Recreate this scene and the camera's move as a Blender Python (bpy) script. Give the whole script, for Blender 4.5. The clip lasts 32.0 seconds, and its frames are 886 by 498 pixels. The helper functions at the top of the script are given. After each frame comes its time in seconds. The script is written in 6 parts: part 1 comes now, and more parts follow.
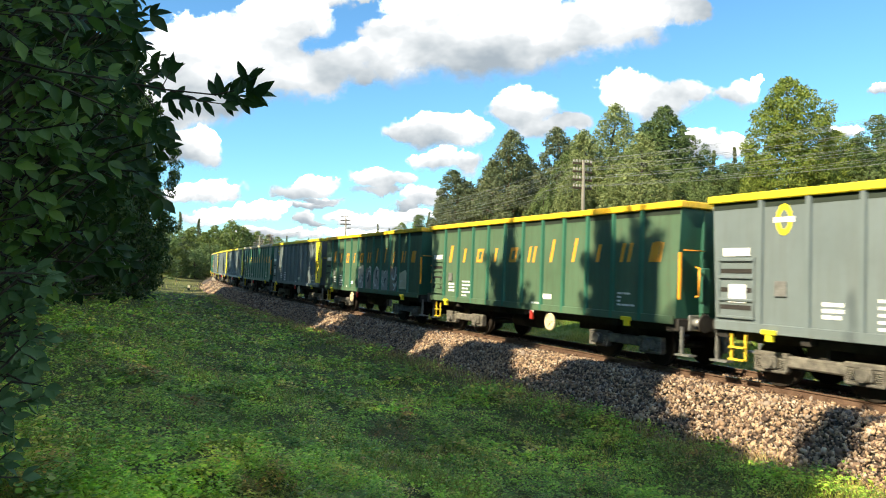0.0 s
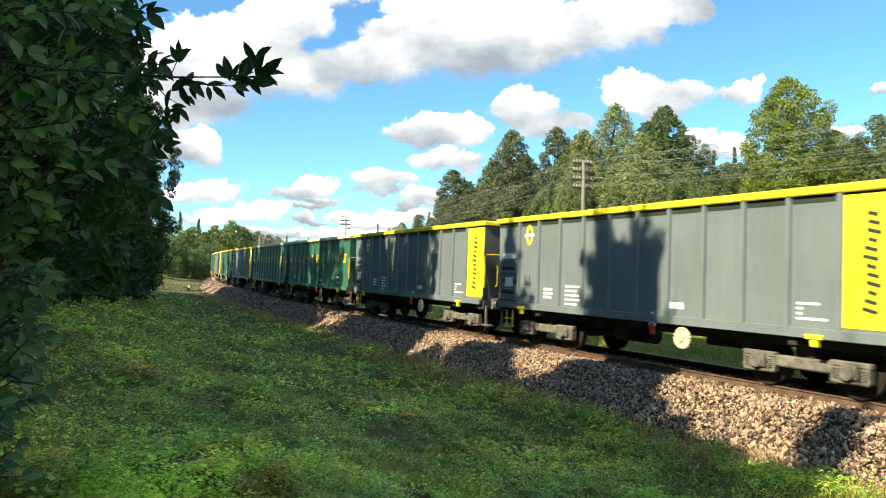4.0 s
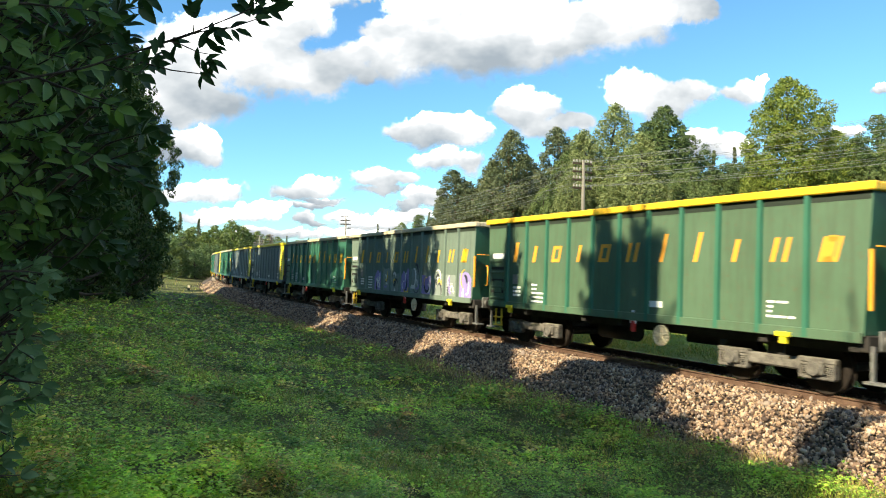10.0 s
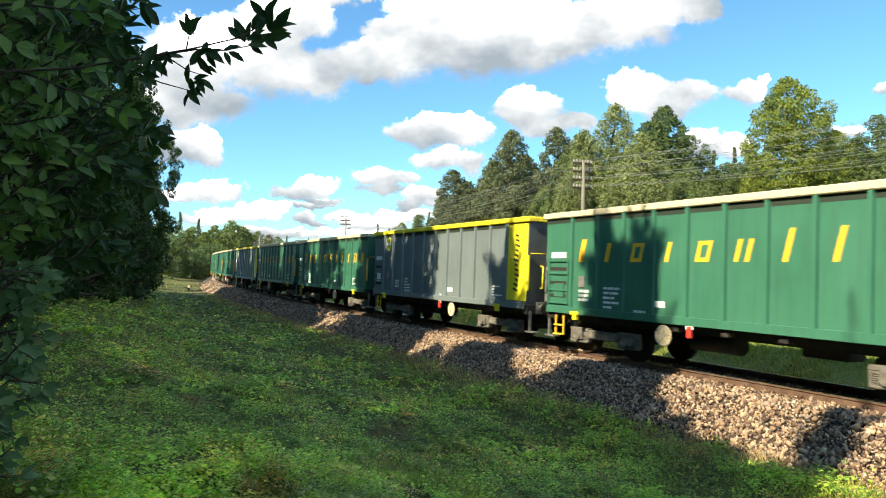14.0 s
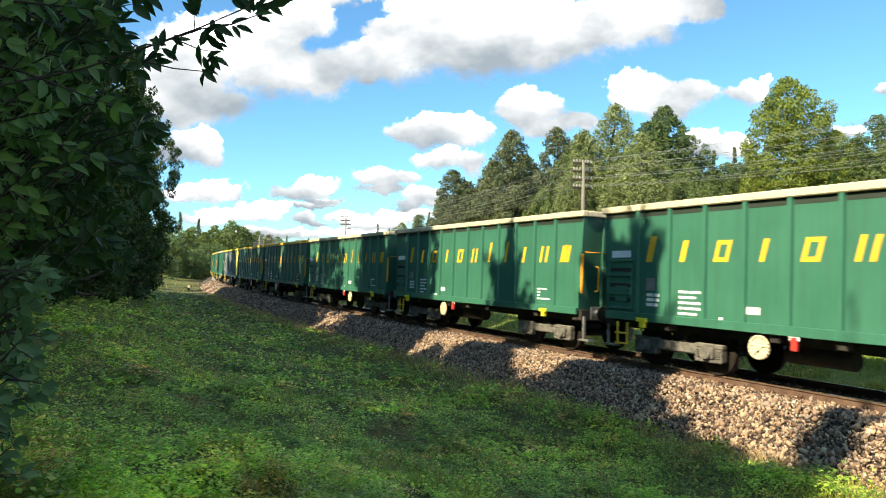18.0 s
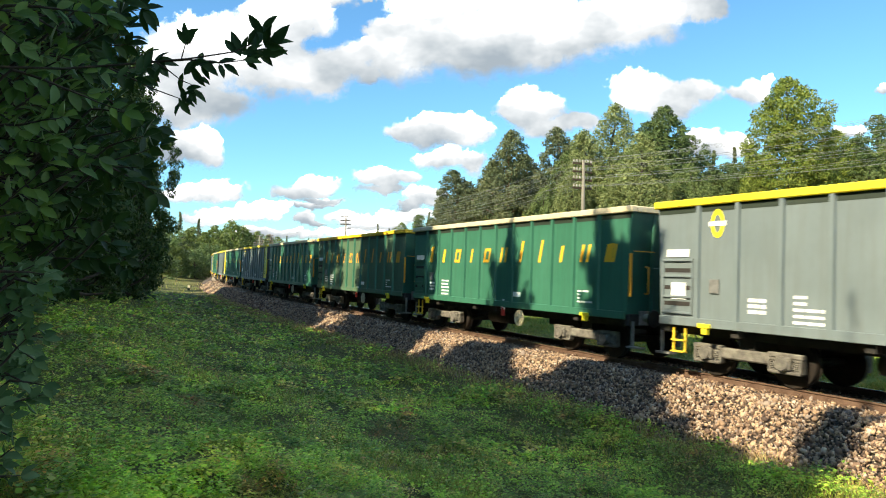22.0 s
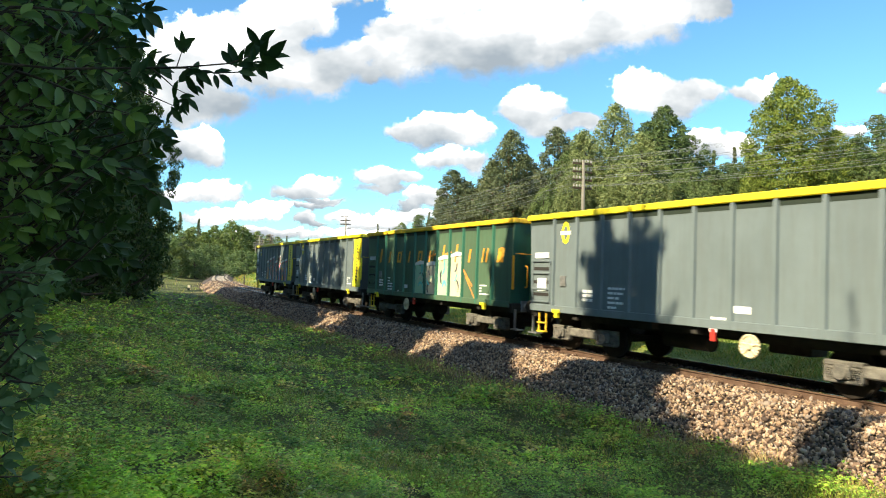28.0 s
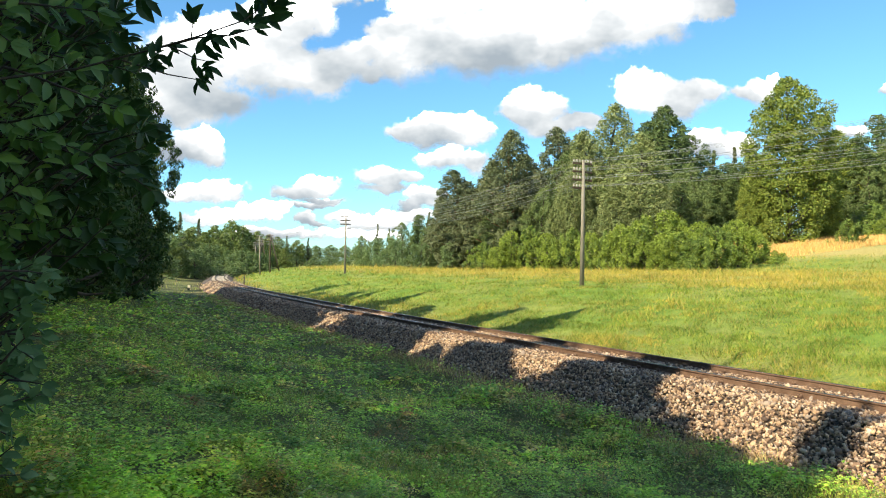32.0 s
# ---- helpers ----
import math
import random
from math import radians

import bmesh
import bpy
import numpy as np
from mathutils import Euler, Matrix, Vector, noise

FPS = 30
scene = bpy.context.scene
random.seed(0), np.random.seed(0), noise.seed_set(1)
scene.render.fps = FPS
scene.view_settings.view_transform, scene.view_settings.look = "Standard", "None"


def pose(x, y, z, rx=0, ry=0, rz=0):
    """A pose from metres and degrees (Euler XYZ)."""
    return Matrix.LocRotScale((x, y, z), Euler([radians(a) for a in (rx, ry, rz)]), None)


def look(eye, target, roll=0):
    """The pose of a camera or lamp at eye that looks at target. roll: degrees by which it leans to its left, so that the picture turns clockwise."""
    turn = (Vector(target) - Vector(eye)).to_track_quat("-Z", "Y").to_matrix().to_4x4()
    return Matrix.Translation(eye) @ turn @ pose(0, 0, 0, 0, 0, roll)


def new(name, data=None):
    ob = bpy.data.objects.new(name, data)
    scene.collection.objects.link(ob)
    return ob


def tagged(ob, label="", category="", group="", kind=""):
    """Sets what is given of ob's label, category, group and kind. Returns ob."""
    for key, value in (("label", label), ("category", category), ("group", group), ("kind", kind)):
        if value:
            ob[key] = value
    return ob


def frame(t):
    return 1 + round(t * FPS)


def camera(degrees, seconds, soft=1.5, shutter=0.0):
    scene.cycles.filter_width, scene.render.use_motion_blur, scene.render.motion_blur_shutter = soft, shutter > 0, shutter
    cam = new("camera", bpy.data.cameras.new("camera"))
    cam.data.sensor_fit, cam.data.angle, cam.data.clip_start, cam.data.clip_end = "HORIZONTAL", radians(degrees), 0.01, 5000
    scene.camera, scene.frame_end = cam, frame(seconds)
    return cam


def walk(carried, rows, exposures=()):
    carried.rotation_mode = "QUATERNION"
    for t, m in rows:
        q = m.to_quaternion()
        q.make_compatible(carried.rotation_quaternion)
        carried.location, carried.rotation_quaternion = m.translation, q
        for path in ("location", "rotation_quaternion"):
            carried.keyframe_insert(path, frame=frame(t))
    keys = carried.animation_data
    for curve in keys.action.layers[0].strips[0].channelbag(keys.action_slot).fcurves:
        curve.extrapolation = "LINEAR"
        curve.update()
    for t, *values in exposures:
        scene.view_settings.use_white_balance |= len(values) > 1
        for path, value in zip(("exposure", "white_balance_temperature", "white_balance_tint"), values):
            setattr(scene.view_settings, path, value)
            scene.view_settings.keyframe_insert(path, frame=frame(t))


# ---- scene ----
# ---- camera: stands still beside the line, about 65 degrees wide ----
EYE_H = 2.394
TILT = math.degrees(math.atan((466.0 - 441.0) / 1234.7))
cam = camera(2 * math.degrees(math.atan(784 / 1234.7)), 32.0, soft=1.0, shutter=0.12)
EYE_POSE = pose(0, 0, EYE_H, 90 + TILT, 0, 0)
walk(cam, [(0.0, EYE_POSE), (32.0, EYE_POSE)])
scene.view_settings.exposure = 1.24

# ---- daylight: afternoon sun, high over the trees to the left ----
SUN_EL, SUN_AZ = 40.0, 52.0            # light travels SUN_AZ degrees to the right of straight ahead
LIGHT = Vector((math.sin(radians(SUN_AZ)) * math.cos(radians(SUN_EL)),
                math.cos(radians(SUN_AZ)) * math.cos(radians(SUN_EL)), -math.sin(radians(SUN_EL))))
world = bpy.data.worlds.new("sky")
scene.world = world
world.use_nodes = True
wt = world.node_tree
bg = wt.nodes["Background"]
sky = wt.nodes.new("ShaderNodeTexSky")
sky.sky_type = "NISHITA"
sky.sun_disc = False
sky.sun_elevation = radians(SUN_EL)
sky.sun_rotation = radians(180 + SUN_AZ)
sky.air_density, sky.dust_density, sky.ozone_density = 1.0, 0.4, 3.0
tint = wt.nodes.new("ShaderNodeMix")
tint.data_type, tint.blend_type = "RGBA", "MULTIPLY"
tint.inputs[0].default_value, tint.inputs[7].default_value = 1.0, (0.64, 1.0, 1.10, 1)
wt.links.new(sky.outputs["Color"], tint.inputs[6])
wt.links.new(tint.outputs[2], bg.inputs["Color"])
bg.inputs["Strength"].default_value = 0.089
sun = bpy.data.lights.new("sun", "SUN")
sun.energy, sun.angle, sun.color = 4.8, radians(0.55), (1.0, 0.88, 0.62)
new("sun", sun).matrix_world = look((0, 0, 200), Vector((0, 0, 200)) + LIGHT)

# ---- the line of the track: arc length s grows away from the camera ----
L_WAGON, B_WAGON, CANT = 12.829, 12.16, 2.487
_s = np.arange(-640.0, 640.5, 0.5)
_k = np.interp(_s, [0, 50, 100, 150, 200, 260, 330], [-0.00077, -0.00187, -0.00165, -0.00040, -0.0012, -0.0022, -0.0022])
_th = np.concatenate([[0], np.cumsum((_k[1:] + _k[:-1]) * 0.25)])
_i0 = int(640 / 0.5)
_th = _th - _th[_i0] + 2.05423
_x = np.concatenate([[0], np.cumsum((np.cos(_th[1:]) + np.cos(_th[:-1])) * 0.25)])
_y = np.concatenate([[0], np.cumsum((np.sin(_th[1:]) + np.sin(_th[:-1])) * 0.25)])
_x, _y = _x - _x[_i0] + 5.72446, _y - _y[_i0] + 16.62702


def line(s, o=0.0):
    """Plan place at arc length s and offset o towards the camera's side, and the heading."""
    x, y, th = np.interp(s, _s, _x), np.interp(s, _s, _y), np.interp(s, _s, _th)
    return x - np.sin(th) * o, y + np.cos(th) * o, th


def track_matrix(s):
    """Pose of something that rides on the rails, looking the way the train runs."""
    x, y, th = line(s)
    return pose(float(x), float(y), 0, -CANT, 0, math.degrees(float(th)) + 180)


def offsets(x, y):
    """Signed distance to the track and the nearest arc length, for arrays of places."""
    x, y = np.asarray(x, float).ravel(), np.asarray(y, float).ravel()
    o, s = np.empty_like(x), np.empty_like(x)
    xs, ys, ths, ss = _x[::4], _y[::4], _th[::4], _s[::4]
    for a in range(0, len(x), 4000):
        b = slice(a, a + 4000)
        d = (x[b, None] - xs) ** 2 + (y[b, None] - ys) ** 2
        i = d.argmin(1)
        sg = (x[b] - xs[i]) * -np.sin(ths[i]) + (y[b] - ys[i]) * np.cos(ths[i])
        o[b] = np.sign(sg) * np.sqrt(d[np.arange(len(i)), i])
        near = np.abs(sg) < 60
        o[b] = np.where(near, sg, o[b])
        s[b] = ss[i]
    return o, s


PROFILE_O = [-2500, -600, -200, -100, -75, -62, -50, -45, -40, -25, -15, -11, -7, -4.2, -2.9, 0, 2.3, 2.6, 3.3, 5, 8, 12.8, 16, 22, 60, 400, 2500]
PROFILE_Z = [34, 20, 12.5, 7.2, 5.7, 4.8, 3.5, 2.7, 2.0, 1.4, 0.98, 0.55, 0.0, -0.50, -0.75, -1.0, -1.3, -0.86, -0.86, -0.86, -0.5, 0.72, 1.35, 1.8, 2.6, 6, 20]


def bumps(x, y):
    return (0.05 * np.sin(x * 1.3 + 0.7 * y) + 0.05 * np.sin(0.9 * y - 0.5 * x + 1.1) + 0.03 * np.sin(2.7 * x + 1.9 * y))


def ground_z(x, y):
    o, s = offsets(x, y)
    z = np.interp(o, PROFILE_O, PROFILE_Z)
    # the far left lies flatter, the hill stands behind the right-hand meadow
    hill = np.clip((np.asarray(x, float).ravel() + 20) / 60, 0.12, 1)
    z = np.where(o < -25, 1.4 + (z - 1.4) * hill, z)
    z = np.where(o > 22, 1.8 + (z - 1.8) * 0.5, z)
    fade = np.clip((np.abs(o) - 2.4) / 1.5, 0, 1)
    return z + bumps(np.asarray(x, float).ravel(), np.asarray(y, float).ravel()) * fade


def gz(x, y):
    return float(ground_z([x], [y])[0])


# ---- mesh helpers ----
def mesh_of(name, verts, faces, material=None, smooth=False):
    me = bpy.data.meshes.new(name)
    me.from_pydata([tuple(v) for v in verts] if not isinstance(verts, list) else verts, [], faces)
    if material:
        me.materials.append(material)
    if smooth:
        me.polygons.foreach_set("use_smooth", [True] * len(me.polygons))
    me.update()
    return me


def poly_array(name, verts, sides, material, smooth=False):
    """A mesh from an (n, sides, 3) array, every row one face."""
    verts = np.asarray(verts, np.float32)
    n = verts.shape[0]
    me = bpy.data.meshes.new(name)
    me.vertices.add(n * sides)
    me.vertices.foreach_set("co", verts.reshape(-1))
    me.loops.add(n * sides)
    me.loops.foreach_set("vertex_index", np.arange(n * sides, dtype=np.int32))
    me.polygons.add(n)
    me.polygons.foreach_set("loop_start", np.arange(0, n * sides, sides, dtype=np.int32))
    if smooth:
        me.polygons.foreach_set("use_smooth", [True] * n)
    me.materials.append(material)
    me.update(calc_edges=True)
    me.validate()
    return me


def solid(bm, verts, faces):
    vs = [bm.verts.new(v) for v in verts]
    for f in faces:
        bm.faces.new([vs[i] for i in f])


BOX_FACES = [(0, 3, 2, 1), (4, 5, 6, 7), (0, 1, 5, 4), (1, 2, 6, 5), (2, 3, 7, 6), (3, 0, 4, 7)]


def box(bm, x0, x1, y0, y1, z0, z1, bevel=0.0):
    b2 = bmesh.new()
    solid(b2, [(x0, y0, z0), (x1, y0, z0), (x1, y1, z0), (x0, y1, z0), (x0, y0, z1), (x1, y0, z1), (x1, y1, z1), (x0, y1, z1)], BOX_FACES)
    if bevel:
        bmesh.ops.bevel(b2, geom=b2.edges[:], offset=bevel, segments=1, affect="EDGES")
    merge(bm, b2)


def merge(bm, other):
    remap = {v: bm.verts.new(v.co) for v in other.verts}
    for f in other.faces:
        nf = bm.faces.new([remap[v] for v in f.verts])
        nf.smooth = f.smooth
    other.free()


def tube(bm, a, b, r, r2=None, seg=8, cap=True):
    a, b = Vector(a), Vector(b)
    r2 = r if r2 is None else r2
    q = (b - a).to_track_quat("Z", "Y")
    ra, rb = [], []
    for i in range(seg):
        d = q @ Vector((math.cos(2 * math.pi * i / seg), math.sin(2 * math.pi * i / seg), 0))
        ra.append(bm.verts.new(a + d * r)), rb.append(bm.verts.new(b + d * r2))
    for i in range(seg):
        bm.faces.new([ra[i], ra[(i + 1) % seg], rb[(i + 1) % seg], rb[i]]).smooth = True
    if cap:
        bm.faces.new(ra[::-1]), bm.faces.new(rb)


def poly_tube(bm, pts, radii, seg=6):
    """One continuous tube through several points."""
    rings = []
    for i, p in enumerate(pts):
        a, b = Vector(pts[max(0, i - 1)]), Vector(pts[min(len(pts) - 1, i + 1)])
        q = (b - a).to_track_quat("Z", "Y")
        rings.append([bm.verts.new(Vector(p) + q @ Vector((math.cos(2 * math.pi * k / seg), math.sin(2 * math.pi * k / seg), 0)) * radii[i]) for k in range(seg)])
    for r0, r1 in zip(rings[:-1], rings[1:]):
        for k in range(seg):
            bm.faces.new([r0[k], r0[(k + 1) % seg], r1[(k + 1) % seg], r1[k]]).smooth = True


def lathe(bm, profile, seg=10):
    """A closed shape turned about the upright axis from (radius, height) pairs."""
    rings = [[bm.verts.new((r * math.cos(2 * math.pi * k / seg), r * math.sin(2 * math.pi * k / seg), z)) for k in range(seg)] for r, z in profile]
    for r0, r1 in zip(rings[:-1], rings[1:]):
        for k in range(seg):
            bm.faces.new([r0[k], r0[(k + 1) % seg], r1[(k + 1) % seg], r1[k]])
    bm.faces.new(rings[0][::-1]), bm.faces.new(rings[-1])


def pipe(bm, pts, r, seg=6):
    for a, b in zip(pts[:-1], pts[1:]):
        tube(bm, a, b, r, seg=seg)


MESHES = {}


def part(name, bm, material, parent, label="", m=None):
    """Links a bmesh as one mesh object under a thing or part."""
    me = bpy.data.meshes.new(name)
    bm.normal_update()
    bm.to_mesh(me)
    bm.free()
    me.materials.append(material)
    return place(name, me, parent, label, m)


def place(name, me, parent, label="", m=None):
    ob = new(name, me)
    ob.parent = parent
    if m is not None:
        ob.matrix_basis = m
    if label:
        ob["label"] = label
    return ob


def shared(name, key, build, material, parent, m=None, label=""):
    """A part whose mesh is built once and shared by all alike parts."""
    k = (key, material.name)
    if k not in MESHES:
        bm = bmesh.new()
        build(bm)
        bm.normal_update()
        me = bpy.data.meshes.new(name)
        bm.to_mesh(me)
        bm.free()
        me.materials.append(material)
        MESHES[k] = me
    return place(name, MESHES[k], parent, label, m)


def thing(name, m, label, category, group="", kind=""):
    ob = new(name)
    ob.matrix_basis = m
    return tagged(ob, label, category, group, kind)


# ---- materials ----
def node(nt, kind, **values):
    n = nt.nodes.new(kind)
    for k, v in values.items():
        n.inputs[k.replace("_", " ")].default_value = v
    return n


def ramp(nt, fac, stops):
    r = nt.nodes.new("ShaderNodeValToRGB")
    while len(r.color_ramp.elements) < len(stops):
        r.color_ramp.elements.new(0.5)
    for e, (p, c) in zip(r.color_ramp.elements, stops):
        e.position, e.color = p, (*c, 1) if len(c) == 3 else c
    nt.links.new(fac, r.inputs["Fac"])
    return r.outputs["Color"]


def noise_of(nt, coord, scale, detail=4, rough=0.55, stretch=None):
    if stretch:
        mp = nt.nodes.new("ShaderNodeMapping")
        mp.inputs["Scale"].default_value = stretch
        nt.links.new(coord, mp.inputs["Vector"])
        coord = mp.outputs["Vector"]
    n = node(nt, "ShaderNodeTexNoise", Scale=scale, Detail=detail, Roughness=rough)
    nt.links.new(coord, n.inputs["Vector"])
    return n.outputs["Fac"]


def mixc(nt, fac, a, b, mode="MIX"):
    m = nt.nodes.new("ShaderNodeMix")
    m.data_type, m.blend_type = "RGBA", mode
    for sock, v in ((m.inputs[0], fac), (m.inputs[6], a), (m.inputs[7], b)):
        if isinstance(v, (tuple, list)):
            sock.default_value = (*v, 1)
        elif isinstance(v, (int, float)):
            sock.default_value = v
        else:
            nt.links.new(v, sock)
    return m.outputs[2]


def start(name):
    mt = bpy.data.materials.new(name)
    mt.use_nodes = True
    nt = mt.node_tree
    b = nt.nodes["Principled BSDF"]
    tc = nt.nodes.new("ShaderNodeTexCoord")
    return mt, nt, b, tc


def surface(name, stops, scale=3.0, rough=0.7, metal=0.0, bump=0.2, fine=40.0, stretch=None, dist=0.01, spread=0.0):
    """Two scales of mottling in the base colour, with fine relief; spread varies whole objects."""
    mt, nt, b, tc = start(name)
    co = tc.outputs["Object"]
    big = noise_of(nt, co, scale, 5, 0.6, stretch)
    small = noise_of(nt, co, fine, 3, 0.6, stretch)
    c = ramp(nt, big, stops)
    c = mixc(nt, 0.35, c, ramp(nt, small, [(0.3, (0.45, 0.45, 0.45)), (0.7, (1.0, 1.0, 1.0))]), "MULTIPLY")
    if spread:
        info = nt.nodes.new("ShaderNodeObjectInfo")
        c = mixc(nt, spread, c, ramp(nt, info.outputs["Random"], [(0, (0.4, 0.4, 0.4)), (1, (1, 1, 1))]), "MULTIPLY")
    nt.links.new(c, b.inputs["Base Color"])
    b.inputs["Roughness"].default_value = rough
    b.inputs["Metallic"].default_value = metal
    if bump:
        bp = node(nt, "ShaderNodeBump", Strength=bump, Distance=dist)
        nt.links.new(small, bp.inputs["Height"])
        nt.links.new(bp.outputs["Normal"], b.inputs["Normal"])
    return mt


def paint(name, base, dirt, rough=0.45, dirt_amount=0.5, rust=0.0):
    """Wagon paint: faded, with rain streaks of dirt running down and dust spots."""
    mt, nt, b, tc = start(name)
    co = tc.outputs["Object"]
    streak = noise_of(nt, co, 2.2, 5, 0.65, (3.0, 3.0, 0.25))
    blot = noise_of(nt, co, 0.7, 4, 0.6)
    fine = noise_of(nt, co, 55, 2, 0.5)
    info = nt.nodes.new("ShaderNodeObjectInfo")
    c = mixc(nt, ramp(nt, blot, [(0.35, (0, 0, 0)), (0.7, (0.5, 0.5, 0.5))]), base, tuple(min(1, v * 1.35 + 0.02) for v in base))
    c = mixc(nt, ramp(nt, streak, [(0.45, (0, 0, 0)), (0.75, (dirt_amount,) * 3)]), c, dirt)
    if rust:
        spots = noise_of(nt, co, 9, 5, 0.7)
        c = mixc(nt, ramp(nt, spots, [(0.58, (0, 0, 0)), (0.70, (rust,) * 3)]), c, (0.16, 0.055, 0.02))
    nt.links.new(c, b.inputs["Base Color"])
    b.inputs["Roughness"].default_value = rough
    bp = node(nt, "ShaderNodeBump", Strength=0.15, Distance=0.004)
    nt.links.new(noise_of(nt, co, 1.6, 3, 0.5), bp.inputs["Height"])
    nt.links.new(bp.outputs["Normal"], b.inputs["Normal"])
    return mt


def leafy(name, dark, light, rough=0.55, through_light=0.35, tip=None):
    """Leaves: colour varies from leaf to leaf and in patches, light shines through."""
    mt, nt, b, tc = start(name)
    geo = nt.nodes.new("ShaderNodeNewGeometry")
    info = nt.nodes.new("ShaderNodeObjectInfo")
    patch = noise_of(nt, tc.outputs["Object"], 0.55, 3, 0.6)
    leaf = ramp(nt, geo.outputs["Random Per Island"], [(0.0, dark), (0.8, light), (1.0, tip or light)])
    c = mixc(nt, 0.5, leaf, ramp(nt, patch, [(0.3, dark), (0.7, light)]))
    c = mixc(nt, 0.5, c, ramp(nt, info.outputs["Random"], [(0, (0.62, 0.66, 0.6)), (1, (1.0, 1.0, 0.95))]), "MULTIPLY")
    nt.links.new(c, b.inputs["Base Color"])
    b.inputs["Roughness"].default_value = rough
    b.inputs["Specular IOR Level"].default_value = 0.3
    tr = nt.nodes.new("ShaderNodeBsdfTranslucent")
    nt.links.new(mixc(nt, 1.0, c, (1.0, 1.0, 0.55), "MULTIPLY"), tr.inputs["Color"])
    mx = nt.nodes.new("ShaderNodeMixShader")
    mx.inputs["Fac"].default_value = through_light
    nt.links.new(b.outputs[0], mx.inputs[1])
    nt.links.new(tr.outputs[0], mx.inputs[2])
    nt.links.new(mx.outputs[0], nt.nodes["Material Output"].inputs["Surface"])
    return mt


M_GREEN = paint("green_paint", (0.032, 0.135, 0.083), (0.027, 0.068, 0.045), 0.45, 0.45)
M_GREEN_OLD = paint("weathered_green_paint", (0.070, 0.128, 0.072), (0.063, 0.077, 0.045), 0.6, 0.6, 0.25)
M_GREEN_FADED = paint("faded_green_paint", (0.135, 0.185, 0.145), (0.09, 0.12, 0.085), 0.65, 0.7, 0.2)
M_GREY = paint("grey_paint", (0.131, 0.162, 0.167), (0.108, 0.113, 0.104), 0.5, 0.45)
M_GREY_OLD = paint("dusty_grey_paint", (0.180, 0.194, 0.194), (0.162, 0.144, 0.117), 0.6, 0.6)
# end walls face away from the sun: that shade is put into darker body colours
M_GREEN_END_SHADE = paint("shaded_green_end_paint", (0.025, 0.11, 0.07), (0.03, 0.06, 0.045), 0.5, 0.5)
M_GREY_END_SHADE = paint("shaded_grey_end_paint", (0.09, 0.105, 0.11), (0.08, 0.08, 0.08), 0.5, 0.5)
M_YELLOW = paint("yellow_paint", (0.88, 0.70, 0.02), (0.45, 0.33, 0.05), 0.45, 0.25)
M_STEPS = paint("worn_yellow_step_paint", (0.72, 0.50, 0.03), (0.25, 0.14, 0.04), 0.55, 0.5, 0.3)
M_COPING_Y = paint("yellow_coping_paint", (0.88, 0.67, 0.02), (0.25, 0.13, 0.03), 0.5, 0.45, 0.35)
M_COPING_W = paint("pale_coping_paint", (0.62, 0.52, 0.33), (0.32, 0.26, 0.18), 0.55, 0.5, 0.25)
M_COPING_O = paint("orange_yellow_coping_paint", (0.86, 0.50, 0.02), (0.25, 0.13, 0.03), 0.5, 0.45, 0.35)
M_AMBER_OLD = paint("faded_orange_letter_paint", (0.74, 0.33, 0.03), (0.3, 0.22, 0.08), 0.55, 0.45)
M_ORANGE = paint("orange_paint", (0.80, 0.33, 0.02), (0.4, 0.2, 0.05), 0.5, 0.3)
M_AMBER = paint("amber_letter_paint", (0.80, 0.43, 0.02), (0.3, 0.25, 0.08), 0.5, 0.35)
M_WHITE = paint("white_paint", (0.78, 0.78, 0.74), (0.45, 0.42, 0.36), 0.5, 0.4)
# also colours the strip that stands for shade under the wagon rims
M_MARK_AND_SHADE = paint("dark_marking_and_shade_paint", (0.02, 0.03, 0.02), (0.04, 0.04, 0.03), 0.5, 0.2)
M_RED = paint("red_paint", (0.55, 0.03, 0.02), (0.2, 0.05, 0.03), 0.5, 0.3)
M_FRAME = surface("underframe_black", [(0.3, (0.015, 0.014, 0.013)), (0.7, (0.05, 0.042, 0.035))], 4, 0.75, 0.2, 0.25)
M_BOGIE = surface("dusty_cast_steel", [(0.3, (0.057, 0.051, 0.046)), (0.7, (0.247, 0.228, 0.190))], 5, 0.8, 0.1, 0.3)
M_WHEEL = surface("brown_wheel_steel", [(0.3, (0.016, 0.012, 0.010)), (0.7, (0.04, 0.03, 0.023))], 6, 0.65, 0.5, 0.15)
M_STEEL = surface("grey_steel", [(0.3, (0.22, 0.22, 0.21)), (0.7, (0.42, 0.41, 0.39))], 6, 0.5, 0.6, 0.15)
M_RAIL = surface("rusty_rail", [(0.3, (0.10, 0.055, 0.035)), (0.7, (0.20, 0.125, 0.085))], 5, 0.7, 0.4, 0.2)
M_RAILTOP = surface("polished_rail_head", [(0.3, (0.35, 0.34, 0.33)), (0.7, (0.55, 0.54, 0.52))], 8, 0.25, 1.0, 0.05)
M_SLEEPER = surface("weathered_sleeper", [(0.3, (0.26, 0.22, 0.17)), (0.7, (0.50, 0.44, 0.35))], 5, 0.9, 0, 0.5, 60, (1, 4, 1))
M_POLE = surface("grey_weathered_pole", [(0.3, (0.13, 0.115, 0.09)), (0.7, (0.27, 0.24, 0.19))], 3, 0.9, 0, 0.4, 30, (6, 6, 0.5))
M_ARM = surface("dark_cross_arm", [(0.3, (0.05, 0.032, 0.022)), (0.7, (0.12, 0.08, 0.055))], 5, 0.85, 0, 0.3)
